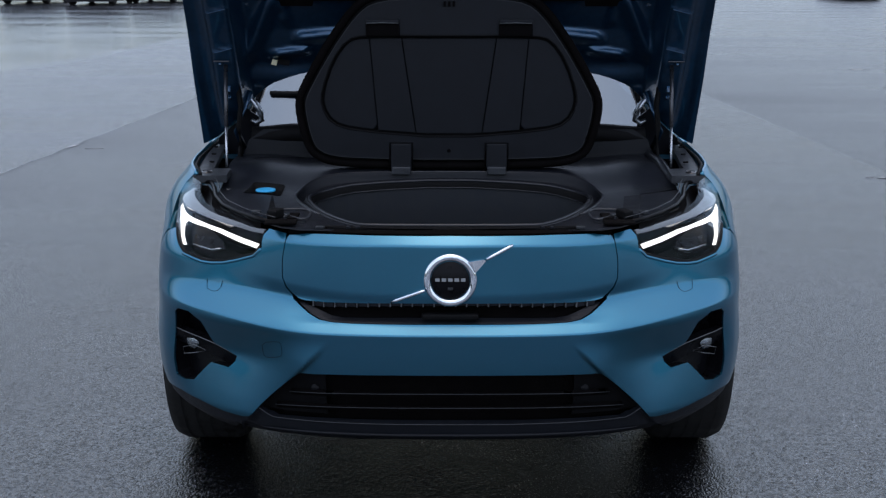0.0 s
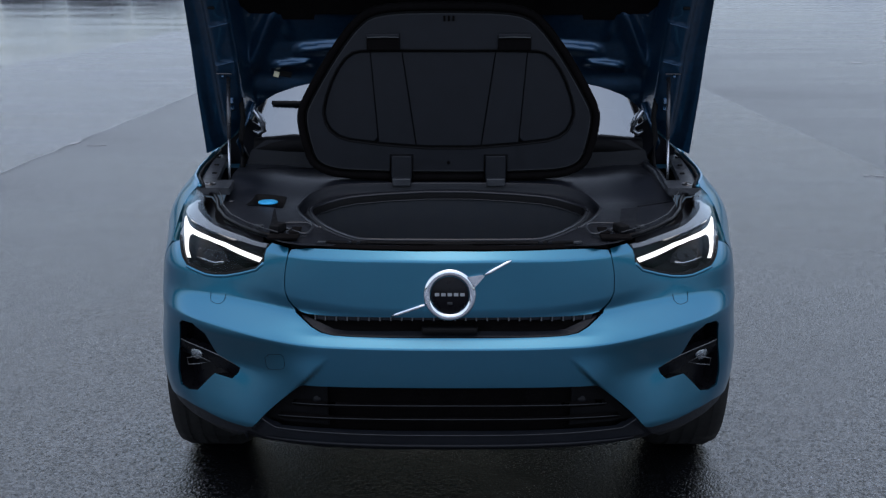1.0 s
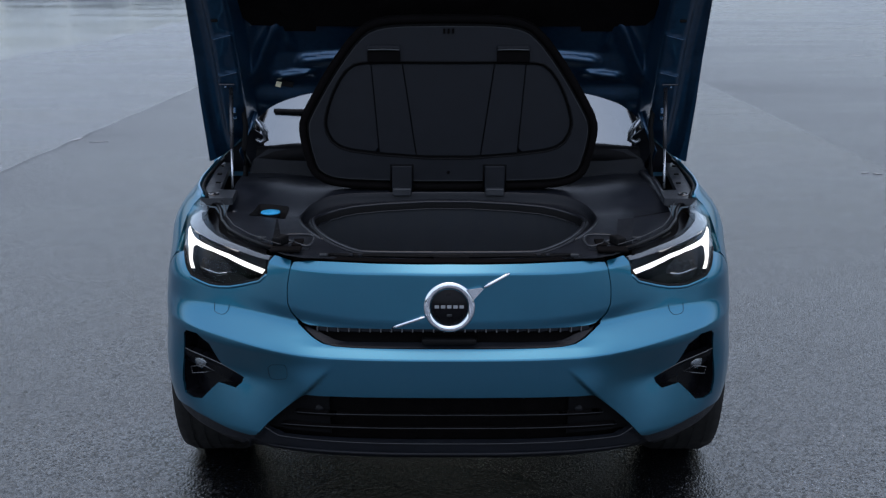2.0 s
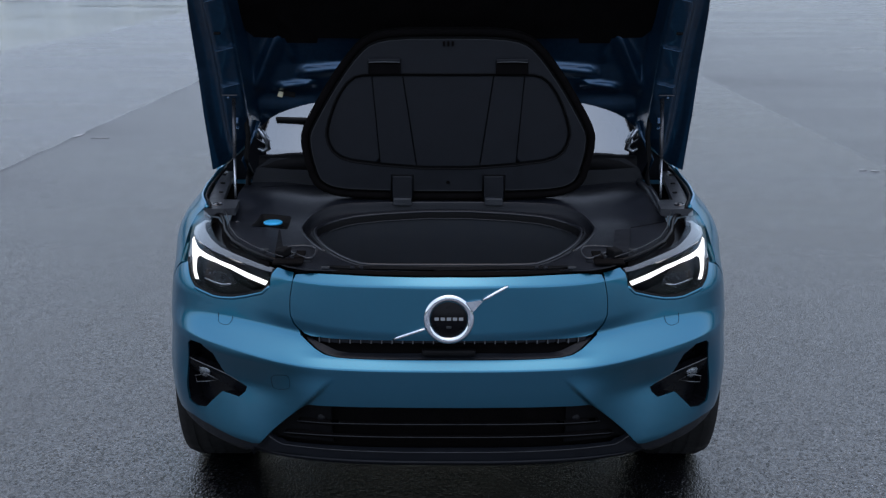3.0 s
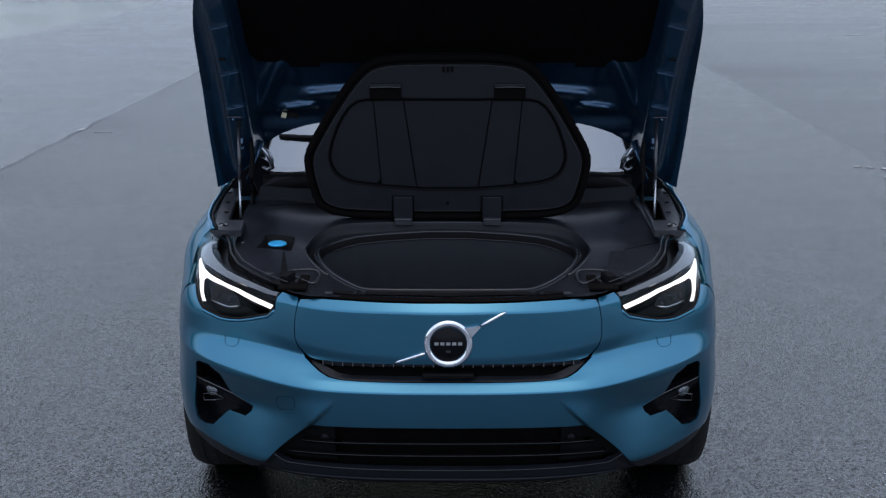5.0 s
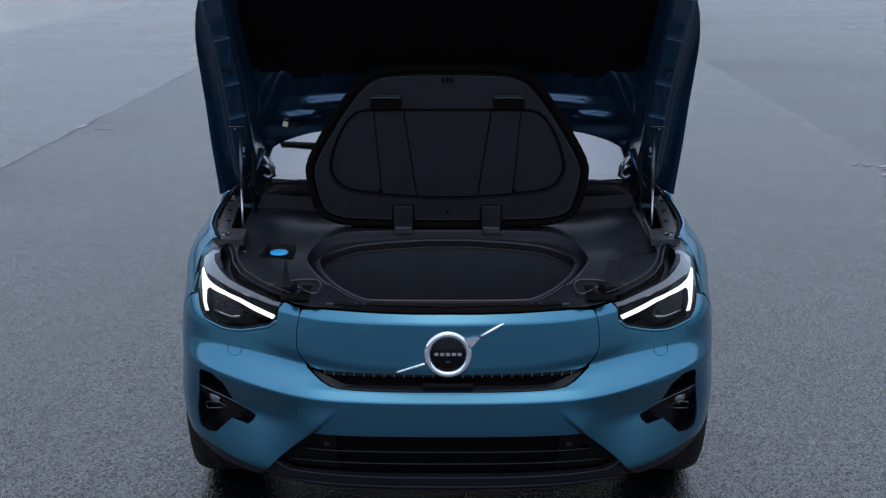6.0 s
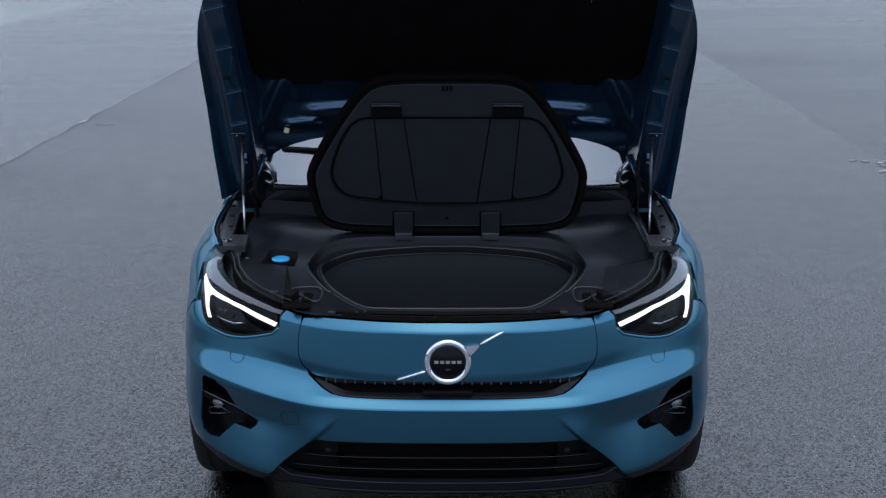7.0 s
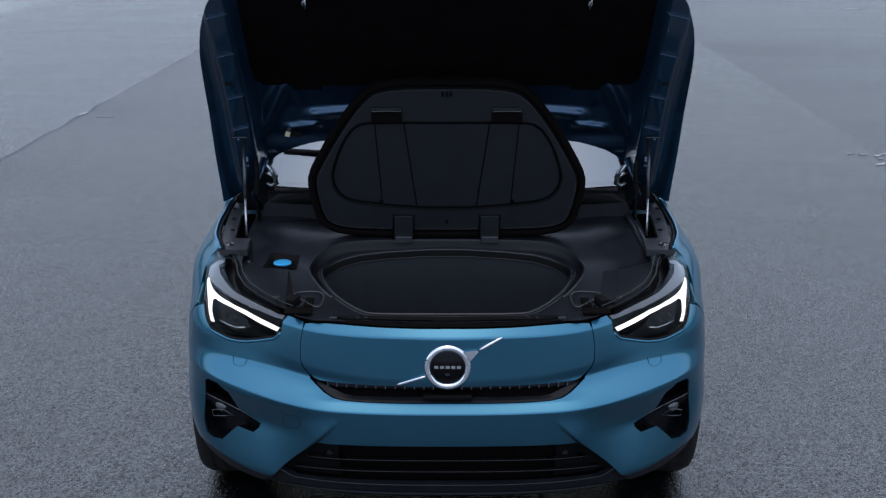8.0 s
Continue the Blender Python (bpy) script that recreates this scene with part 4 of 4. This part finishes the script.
def small_fittings():
    ring = dense(POCKET, 0.015)
    n, mid = len(ring), (-0.561, 0.630)
    verts = [(mid[0] + (x - mid[0]) * k, mid[1] + (y - mid[1]) * k, deck_z(x, y) + h) for k, h in ((1.03, 0.0015), (0.985, 0.001), (0.90, -0.016), (0.80, -0.019), (0.0, -0.019)) for x, y in ring]
    faces = [(r * n + i, r * n + (i + 1) % n, (r + 1) * n + (i + 1) % n, (r + 1) * n + i) for r in range(4) for i in range(n)]
    part("cap_recess", mesh_of("pocket", verts, faces), RUBBER, car, "squared dark pocket round the cap")
    c = part("washer_cap", lathe([(0.0, 0.0185), (0.027, 0.018), (0.030, 0.0165), (0.0305, 0.012), (0.026, 0.011)], 40, "Z"), CAP, car, "bright blue washer fluid cap")
    part("filler_neck", lathe([(0.029, 0.0125), (0.028, -0.006), (0.040, -0.008)], 32, "Z"), RUBBER, c)
    c.location = (-0.560, 0.622, 0.864)
    for s in (1, -1):
        rib = [(-x, y) for x, y in ((0.527, 0.545), (0.531, 0.540), (0.502, 0.235), (0.478, 0.250))] if s < 0 else [(0.523, 0.548), (0.572, 0.545), (0.520, 0.240), (0.476, 0.250)]
        part("deck_rib", shell(rib, lambda x, y: (x, y, deck_z(x, y) + 0.002 + 0.05 * (0.55 - y)), UP, 0.02, 0.03), RUBBER if s < 0 else PLASTIC, car, "black tapering rib on the deck" if s < 0 else "broad black rib on the deck")
        w = part("latch_plate", shell([(s * x, y) for x, y in ((0.392, 0.19), (0.49, 0.18), (0.49, 0.325), (0.41, 0.335))], lambda x, y: (x, y, 0.873), UP, 0.006, 0.04), DECK, car, "dark bonnet latch plate")
        loop = rounded([(s * x, y) for x, y in ((0.484, 0.300), (0.482, 0.328), (0.408, 0.338), (0.386, 0.300), (0.388, 0.205), (0.408, 0.190))], 1)
        part("latch_frame", tube([(x, y, 0.877) for x, y in along(loop, 0.012)], 0.0035, 8), PLATE, w, "raised frame round the latch")
        part("latch_slot", boxed((s * 0.430, 0.237, 0.8755), (0.028, 0.074, 0.008), 0.002), FELT, w)
        part("latch_slot", boxed((s * 0.455, 0.168, 0.8745), (0.085, 0.050, 0.007), 0.002), FELT, w)
        part("latch_hook_plate", boxed((s * 0.446, 0.222, 0.880), (0.005, 0.040, 0.006), 0.0015, (0, 0, s * 15)), FAINT, w, "small dark latch hook")
        part("latch_tooth", boxed((s * 0.478, 0.232, 0.885), (0.030, 0.05, 0.024), 0.004, (0, 0, s * 20)), RUBBER, w)
        part("rail_clip", boxed((s * 0.535, 0.262, 0.883), (0.020, 0.022, 0.012), 0.003, (0, 0, -s * 40)), FAINT, car, "small grey clip on the rail")
        for x in (0.345, 0.27, 0.245):
            part("deck_clip", boxed((s * x, 0.116, 0.872), (0.024 if x > 0.3 else 0.012, 0.014, 0.008), 0.002), FAINT if x > 0.3 else PLASTIC, car)
    part("deck_stud", lathe([(0.0, 0.004), (0.006, 0.003), (0.008, 0.0)], 16, "Z"), PLATE, car).location = (-0.676, 0.634, deck_z(0.676, 0.634))
    part("deck_seam", tube([(x, y, deck_z(x, y) + 0.0005) for x, y in ((-0.64, 0.93), (-0.595, 0.949), (-0.517, 0.986), (-0.437, 1.008))], 0.0012, 6), RUBBER, car)
    rim = [(0.668, 1.00), (0.672, 0.90), (0.680, 0.80), (0.694, 0.72), (0.704, 0.665)]
    part("deck_side_rim", tube([(x, y, deck_z(x, y) + 0.004) for x, y in along(rim, 0.02)], lambda t: 0.013 * min(1.0, 6 * (1 - t) + 0.2), 10), DECK, car, "rolled side edge of the deck")
    part("deck_seam", tube([(x, y, deck_z(x, y) + 0.0005) for x, y in ((0.694, 0.635), (0.640, 0.600), (0.600, 0.572), (0.575, 0.560))], 0.0014, 6), RUBBER, car)
    front = mirrored([(0, 0.095), (0.28, 0.112), (0.35, 0.130), (0.34, 0.142), (0, 0.128)])
    part("lock_carrier", shell(front, lambda x, y: (x, y, 0.8705), UP, 0.004, 0.03), RUBBER, car, "black strip along the front of the trunk")


bonnet()
for side in (1, -1):
    gas_strut(side)
    side_bracket(side)
small_fittings()


# ---- cabin and sides ----
def cabin():
    glass = mirrored([(0, 0.0), (0.66, 0.05), (0.70, 0.10), (0.57, 0.86), (0, 0.90)])
    part("windscreen", shell(glass, lambda x, v: (x, 1.09 + 0.88 * v + 0.22 * x * x, 0.985 + 0.60 * v - 0.06 * x * x), (0, -1, 1), 0.005, 0.04), PANE, car, "windscreen mirroring the grey sky")
    roof = mirrored([(0, 0.0), (0.57, -0.03), (0.60, 0.4), (0.58, 1.3), (0.50, 1.95), (0, 2.0)])
    part("roof", shell(roof, lambda x, v: (x, 1.94 + v, 1.535 + 0.055 * math.sin(min(v, 1.0) * 1.57) - 0.42 * smooth(0.7, 2.3, v) - 0.12 * x * x), UP, 0.03, 0.06), GLOSS, car, "black roof")
    dash = mirrored([(0, 1.20), (0.66, 1.34), (0.66, 1.75), (0, 1.75)])
    part("dashboard", shell(dash, lambda x, y: (x, y, 0.98 + 0.05 * smooth(1.3, 1.6, y)), UP, 0.05, 0.06), PLASTIC, car, "dark dashboard")
    for s in (1, -1):
        part("pillar", tube([(s * 0.715, 1.32, 1.02), (s * 0.66, 1.66, 1.30), (s * 0.585, 1.98, 1.545)], 0.035, 8), GLOSS, car)
        side = [(1.32, 0.24), (3.12, 0.24), (3.16, 0.50), (3.30, 0.70), (3.60, 0.77), (3.86, 0.66), (3.99, 0.40), (4.30, 0.36), (4.42, 0.60), (4.40, 0.95), (3.6, 1.02), (1.32, 0.955)]
        bulge = lambda y, z: (s * (0.925 - 0.08 * smooth(0.72, 1.0, z) - 0.05 * smooth(0.5, 0.25, z) - 0.22 * smooth(3.9, 4.5, y) ** 2), y, z)
        part("side_panel", shell(side, bulge, (s, 0, 0), 0.03, 0.06), PAINT, car, "metallic blue doors and rear quarter")
        win = [(1.40, 0.99), (3.5, 1.03), (3.2, 1.30), (2.5, 1.44), (2.0, 1.46)]
        part("side_window", shell(win, lambda y, z: (s * (0.84 - 0.55 * (z - 1.0)), y, z), (s, 0, 0.3), 0.005, 0.08), PANE, car)
        part("wiper_link", tube([(s * x, 1.10, z) for x, z in ((0.690, 1.118), (0.667, 1.100), (0.650, 1.083), (0.638, 1.057), (0.636, 1.034), (0.654, 1.023), (0.672, 1.036))], lambda t: 0.005 + 0.007 * math.sin(math.pi * t), 10), STEEL, car, "bright bent metal link beside the windscreen")
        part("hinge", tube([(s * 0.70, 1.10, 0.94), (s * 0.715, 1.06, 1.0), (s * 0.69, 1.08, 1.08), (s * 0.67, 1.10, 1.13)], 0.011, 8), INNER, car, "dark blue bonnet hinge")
        apron = [(s * x, z) for x, z in ((0.655, 0.90), (0.805, 0.90), (0.80, 0.960), (0.735, 1.015), (0.695, 1.065), (0.655, 1.035))]
        part("hinge_apron", shell(apron, lambda x, z: (x, 1.20 - 0.25 * (z - 0.90), z), (0, -1, 0), 0.006, 0.03), DECK, car, "dark plate behind the bonnet hinge")
        part("hinge_hose", tube([(s * 0.70, 1.02, 1.16), (s * 0.692, 1.02, 1.09), (s * 0.700, 1.01, 1.02), (s * 0.690, 0.98, 0.95), (s * 0.695, 0.96, 0.90)], 0.009, 8), RUBBER, car, "black hose beside the strut")
    # Black bar standing in for a reflection of the roof edge in the glass.
    part("mirrored_roof_edge", tube([(-0.64, 1.370, 1.096), (-0.50, 1.320, 1.100), (-0.30, 1.280, 1.106), (0.1, 1.265, 1.108)], 0.009, 8), RUBBER, car, "black bar for the roof edge mirrored in the windscreen")
    tail = mirrored([(0, 0.30), (0.70, 0.30), (0.74, 0.95), (0.55, 1.10), (0, 1.12)])
    part("tailgate", shell(tail, lambda x, z: (x, 4.45 - 0.55 * smooth(0.8, 1.3, z) - 0.2 * x * x, z), (0, 1, 0), 0.03, 0.06), PAINT, car, "metallic blue tailgate")
    cowl = mirrored([(0, 1.05), (0.66, 1.05), (0.69, 1.30), (0, 1.24)])
    part("cowl_cover", shell(cowl, lambda x, y: (x, y, 0.985), UP, 0.02, 0.05), RUBBER, car, "black cowl cover below the windscreen")


cabin()


# ---- ground ----
def asphalt():
    m = bpy.data.materials.new("wet_asphalt")
    m.use_nodes = True
    nt = m.node_tree
    b = nt.nodes["Principled BSDF"]
    tc = nt.nodes.new("ShaderNodeTexCoord")

    def noise_at(scale, detail=4, stretch=None):
        n = nt.nodes.new("ShaderNodeTexNoise")
        n.inputs["Scale"].default_value, n.inputs["Detail"].default_value = scale, detail
        src = tc.outputs["Object"]
        if stretch:
            mp = nt.nodes.new("ShaderNodeMapping")
            mp.inputs["Scale"].default_value = stretch
            nt.links.new(src, mp.inputs["Vector"])
            src = mp.outputs["Vector"]
        nt.links.new(src, n.inputs["Vector"])
        return n.outputs["Fac"]

    def ranged(v, a, b_, c, d):
        r = nt.nodes.new("ShaderNodeMapRange")
        for key, val in zip(("From Min", "From Max", "To Min", "To Max"), (a, b_, c, d)):
            r.inputs[key].default_value = val
        nt.links.new(v, r.inputs["Value"])
        return r.outputs["Result"]

    def calc(op, p, q, r=0.0):
        k = nt.nodes.new("ShaderNodeMath")
        k.operation = op
        for i, v in enumerate((p, q, r)):
            if isinstance(v, (int, float)):
                k.inputs[i].default_value = v
            else:
                nt.links.new(v, k.inputs[i])
        return k.outputs["Value"]

    place = nt.nodes.new("ShaderNodeSeparateXYZ")
    nt.links.new(tc.outputs["Object"], place.inputs["Vector"])
    wob = calc("MULTIPLY", calc("SUBTRACT", noise_at(2.2, 4), 0.5), 0.08)
    x = calc("ADD", place.outputs["X"], wob)
    over_left = calc("SUBTRACT", x, calc("MULTIPLY_ADD", place.outputs["Y"], 0.078, -3.825))
    over_right = calc("SUBTRACT", x, calc("MULTIPLY_ADD", place.outputs["Y"], -0.03, 3.57))
    right = ranged(over_right, -0.04, 0.05, 0.0, 1.0)
    left = ranged(over_left, 0.03, -0.03, 0.0, 1.0)
    far_left = calc("SUBTRACT", calc("ADD", x, calc("MULTIPLY", calc("SUBTRACT", noise_at(0.25, 3), 0.5), 0.8)), calc("MULTIPLY_ADD", place.outputs["Y"], 0.10, -7.85))
    wet_left = ranged(far_left, 0.15, -0.25, 0.0, 1.0)
    broken = ranged(noise_at(0.55, 3), 0.38, 0.52, 0.3, 1.0)
    crack = calc("MULTIPLY", broken, calc("SUBTRACT", 1.0, ranged(calc("ABSOLUTE", over_left, 0.0), 0.006, 0.032, 0.0, 1.0)))
    dark_edge = calc("MULTIPLY", right, ranged(over_right, 0.0, 4.2, 1.0, 0.15))
    stone = noise_at(165, 2.5)
    chips = nt.nodes.new("ShaderNodeTexVoronoi")
    chips.inputs["Scale"].default_value = 105
    nt.links.new(tc.outputs["Object"], chips.inputs["Vector"])
    chip = ranged(chips.outputs["Distance"], 0.1, 0.6, 1.0, 0.0)
    grain = ranged(stone, 0.36, 0.66, 0.45, 1.75)
    patch = ranged(noise_at(0.8, 5), 0.35, 0.65, 0.82, 1.18)
    shade = calc("MULTIPLY", grain, patch)
    shade = calc("MULTIPLY", shade, calc("SUBTRACT", 1.0, calc("MULTIPLY", crack, 0.7)))
    shade = calc("MULTIPLY", shade, calc("SUBTRACT", 1.0, calc("MULTIPLY", dark_edge, 0.30)))
    shade = calc("MULTIPLY", shade, calc("ADD", 1.0, calc("MULTIPLY", left, 8.0)))
    tint = nt.nodes.new("ShaderNodeSeparateXYZ")
    nt.links.new(chips.outputs["Color"], tint.inputs["Vector"])
    # Pale stones, also brightened in colour to stand in for wet glints.
    speck = calc("MULTIPLY", ranged(tint.outputs["X"], 0.86, 0.96, 0.0, 1.0), ranged(chips.outputs["Distance"], 0.12, 0.36, 1.0, 0.0))
    shade = calc("MULTIPLY", shade, calc("ADD", 1.0, calc("MULTIPLY", speck, 38.0)))
    # Paler base colour towards the near right.
    near_right = calc("MULTIPLY", ranged(x, 0.7, 1.9, 0.0, 1.0), ranged(place.outputs["Y"], 4.0, -0.5, 0.0, 1.0))
    shade = calc("MULTIPLY", shade, calc("ADD", 1.0, calc("MULTIPLY", near_right, 2.4)))
    # Unseen paler asphalt ahead of the car, added to throw light on the bumper.
    bounce = ranged(calc("ADD", place.outputs["Y"], calc("MULTIPLY", noise_at(1.1, 3), 0.6)), 0.15, -0.60, 0.0, 1.0)
    shade = calc("MAXIMUM", shade, calc("MULTIPLY", calc("MULTIPLY", grain, patch), calc("MULTIPLY", bounce, 38.0)))
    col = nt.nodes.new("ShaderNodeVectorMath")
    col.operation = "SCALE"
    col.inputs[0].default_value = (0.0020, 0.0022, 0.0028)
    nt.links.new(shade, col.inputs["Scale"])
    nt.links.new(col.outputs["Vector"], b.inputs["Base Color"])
    wet = ranged(noise_at(0.5, 2.5, (0.35, 1.0, 1.0)), 0.35, 0.65, 0.19, 0.31)
    wet = calc("SUBTRACT", wet, calc("MULTIPLY", wet_left, 0.12))
    wet = calc("ADD", wet, calc("MULTIPLY", dark_edge, 0.10))
    verge = calc("MULTIPLY", calc("SUBTRACT", 1.0, left), ranged(x, -3.25, -1.6, 1.0, 0.0))
    wet = calc("ADD", wet, calc("MULTIPLY", verge, 0.13))
    wet = calc("ADD", wet, calc("MULTIPLY", crack, 0.10))
    wet = calc("MULTIPLY", wet, ranged(stone, 0.35, 0.65, 1.25, 0.75))
    nt.links.new(wet, b.inputs["Roughness"])
    gloss = calc("SUBTRACT", calc("ADD", calc("ADD", 1.07, calc("MULTIPLY", wet_left, 0.35)), ranged(place.outputs["Y"], 12.0, 30.0, 0.0, 0.2)), calc("ADD", calc("MULTIPLY", dark_edge, 0.20), calc("MULTIPLY", crack, 0.62)))
    nt.links.new(calc("ADD", calc("MULTIPLY", calc("MULTIPLY", gloss, ranged(stone, 0.36, 0.64, 0.45, 1.07)), ranged(tint.outputs["Y"], 0.0, 1.0, 0.26, 1.64)), calc("MULTIPLY", speck, 1.1)), b.inputs["Specular IOR Level"])
    height = calc("ADD", calc("MULTIPLY", chip, 0.6), stone)
    bp = nt.nodes.new("ShaderNodeBump")
    bp.inputs["Strength"].default_value, bp.inputs["Distance"].default_value = 1.0, 0.0028
    nt.links.new(height, bp.inputs["Height"])
    nt.links.new(calc("SUBTRACT", 1.0, calc("MULTIPLY", wet_left, 0.75)), bp.inputs["Strength"])
    nt.links.new(bp.outputs["Normal"], b.inputs["Normal"])
    return m


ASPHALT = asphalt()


def ground():
    bm = bmesh.new()
    bmesh.ops.create_grid(bm, x_segments=40, y_segments=40, size=1500)
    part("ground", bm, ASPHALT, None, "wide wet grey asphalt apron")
    bpy.data.objects["ground"]["kind"] = "structure"


ground()


CHALK = shader("worn_white_road_paint", (0.23, 0.235, 0.24), 0.6, 0, 0, 0.3, 30, 0.4)


def paint_fleck(x, y, length, width, turn):
    """A torn remnant of road paint, a few millimetres thick."""
    rnd = random.Random(round(x * 100 + y * 10))
    loop = []
    for i in range(14):
        t = 2 * math.pi * i / 14
        k = rnd.uniform(0.45, 1.0)
        loop.append((0.5 * length * math.cos(t) * k, 0.5 * width * math.sin(t) * k))
    ob = part("paint_fleck", shell(loop, lambda a, b: (a, b, 0.005), UP, 0.004, 0.05), CHALK, None, "torn fleck of white road paint on asphalt")
    ob.matrix_basis = pose(x, y, 0, 0, 0, turn)
    return tagged(ob, "", "road marking", "flecks of road paint")


for fleck in ((-3.25, 7.50, 0.20, 0.06, 70), (-3.02, 7.38, 0.18, 0.02, 5), (3.17, 5.95, 0.10, 0.03, 12), (3.26, 5.92, 0.08, 0.04, 160), (3.36, 5.88, 0.10, 0.05, 40), (3.44, 5.93, 0.12, 0.03, 10), (3.29, 5.60, 0.15, 0.05, 38), (3.42, 5.70, 0.14, 0.04, 25), (3.35, 5.78, 0.10, 0.025, 120), (6.3, 15.6, 0.36, 0.10, 5)):
    paint_fleck(*fleck)


# ---- distance ----
TREES = shader("dark_spruce_wood", (0.018, 0.026, 0.02), 0.9, 0, 0, 0.1, 0.3, 0.5)


def far_wood():
    """A jagged ring of dark trees far round the apron, unseen, added for dark reflections."""
    verts, faces = [], []
    rnd = random.Random(4)
    count = 1800
    for i in range(count):
        t = 2 * math.pi * i / count
        r = 150 + rnd.uniform(-6, 6)
        x, y = r * math.sin(t), 20 + r * math.cos(t)
        # Taller behind the camera, to darken what the car's nose mirrors.
        h = (8.5 - 3.5 * math.cos(t)) * (1 + 0.2 * math.sin(5 * t + 1) + 0.15 * math.sin(17 * t)) + rnd.uniform(-1.0, 1.2)
        w = rnd.uniform(1.6, 2.8)
        k = len(verts)
        verts += [(x + w * math.cos(2.1 * j), y + w * math.sin(2.1 * j), 0) for j in range(3)] + [(x, y, h)]
        verts += [(x + 0.7 * w * math.cos(2.1 * j + 1), y + 0.7 * w * math.sin(2.1 * j + 1), h * 0.45) for j in range(3)]
        faces += [(k, k + 1, k + 5, k + 4), (k + 1, k + 2, k + 6, k + 5), (k + 2, k, k + 4, k + 6), (k + 4, k + 5, k + 3), (k + 5, k + 6, k + 3), (k + 6, k + 4, k + 3)]
    ob = part("far_wood", mesh_of("far_wood", verts, faces, False), TREES, None, "unseen line of dark trees far round the apron")
    tagged(ob, "", "wood", "", "stuff")


far_wood()


DARK_PAINT = shader("dark_grey_car_paint", (0.006, 0.006, 0.008), 0.5, 0, 0, 0.2, 3, 0.2)


def far_car():
    c = thing("parked_car", "dark parked car standing end on, far across the apron", "car", "cars parked far off")
    side = [(-2.1, 0.14), (2.1, 0.14), (2.16, 0.62), (2.02, 0.92), (1.1, 1.0), (0.5, 1.42), (-1.2, 1.46), (-1.95, 1.02), (-2.14, 0.72)]
    bm = bmesh.new()
    rings = []
    for x, k in ((-0.88, 0.94), (-0.80, 1.0), (0.80, 1.0), (0.88, 0.94)):
        rings.append([bm.verts.new((x * (0.82 if z > 1.1 else 1.0), y * k, 0.14 + (z - 0.14) * k)) for y, z in side])
    for a, b in zip(rings, rings[1:]):
        for i in range(len(side)):
            j = (i + 1) % len(side)
            bm.faces.new((a[i], a[j], b[j], b[i]))
    bm.faces.new(rings[0])
    bm.faces.new(list(reversed(rings[-1])))
    part("body", bm, DARK_PAINT, c)
    for y, turn in ((0.86, -48), (-1.62, 50)):
        part("window", boxed((0, y, 1.215), (1.18, 0.02, 0.46), 0.01, (turn, 0, 0)), PANE, c, "dark glass")
    for x in (-0.78, 0.78):
        for y in (-1.32, 1.32):
            w = part("wheel", lathe([(0.0, -0.09), (0.20, -0.10), (0.30, -0.11), (0.325, -0.08), (0.325, 0.08), (0.30, 0.11), (0.20, 0.10), (0.0, 0.09)], 24, "X"), TYRE, c)
            w.location = (x, y, 0.325)
        part("lamp", boxed((x * 0.85, -2.10, 0.74), (0.28, 0.06, 0.13), 0.02), LENS, c)
    return c


first = far_car()
first.matrix_basis = pose(-13.7, 46.9, 0)
for x, y in ((-11.95, 49.8), (-16.7, 48.2), (18.9, 55.0)):
    copy_thing(first, pose(x, y, 0))
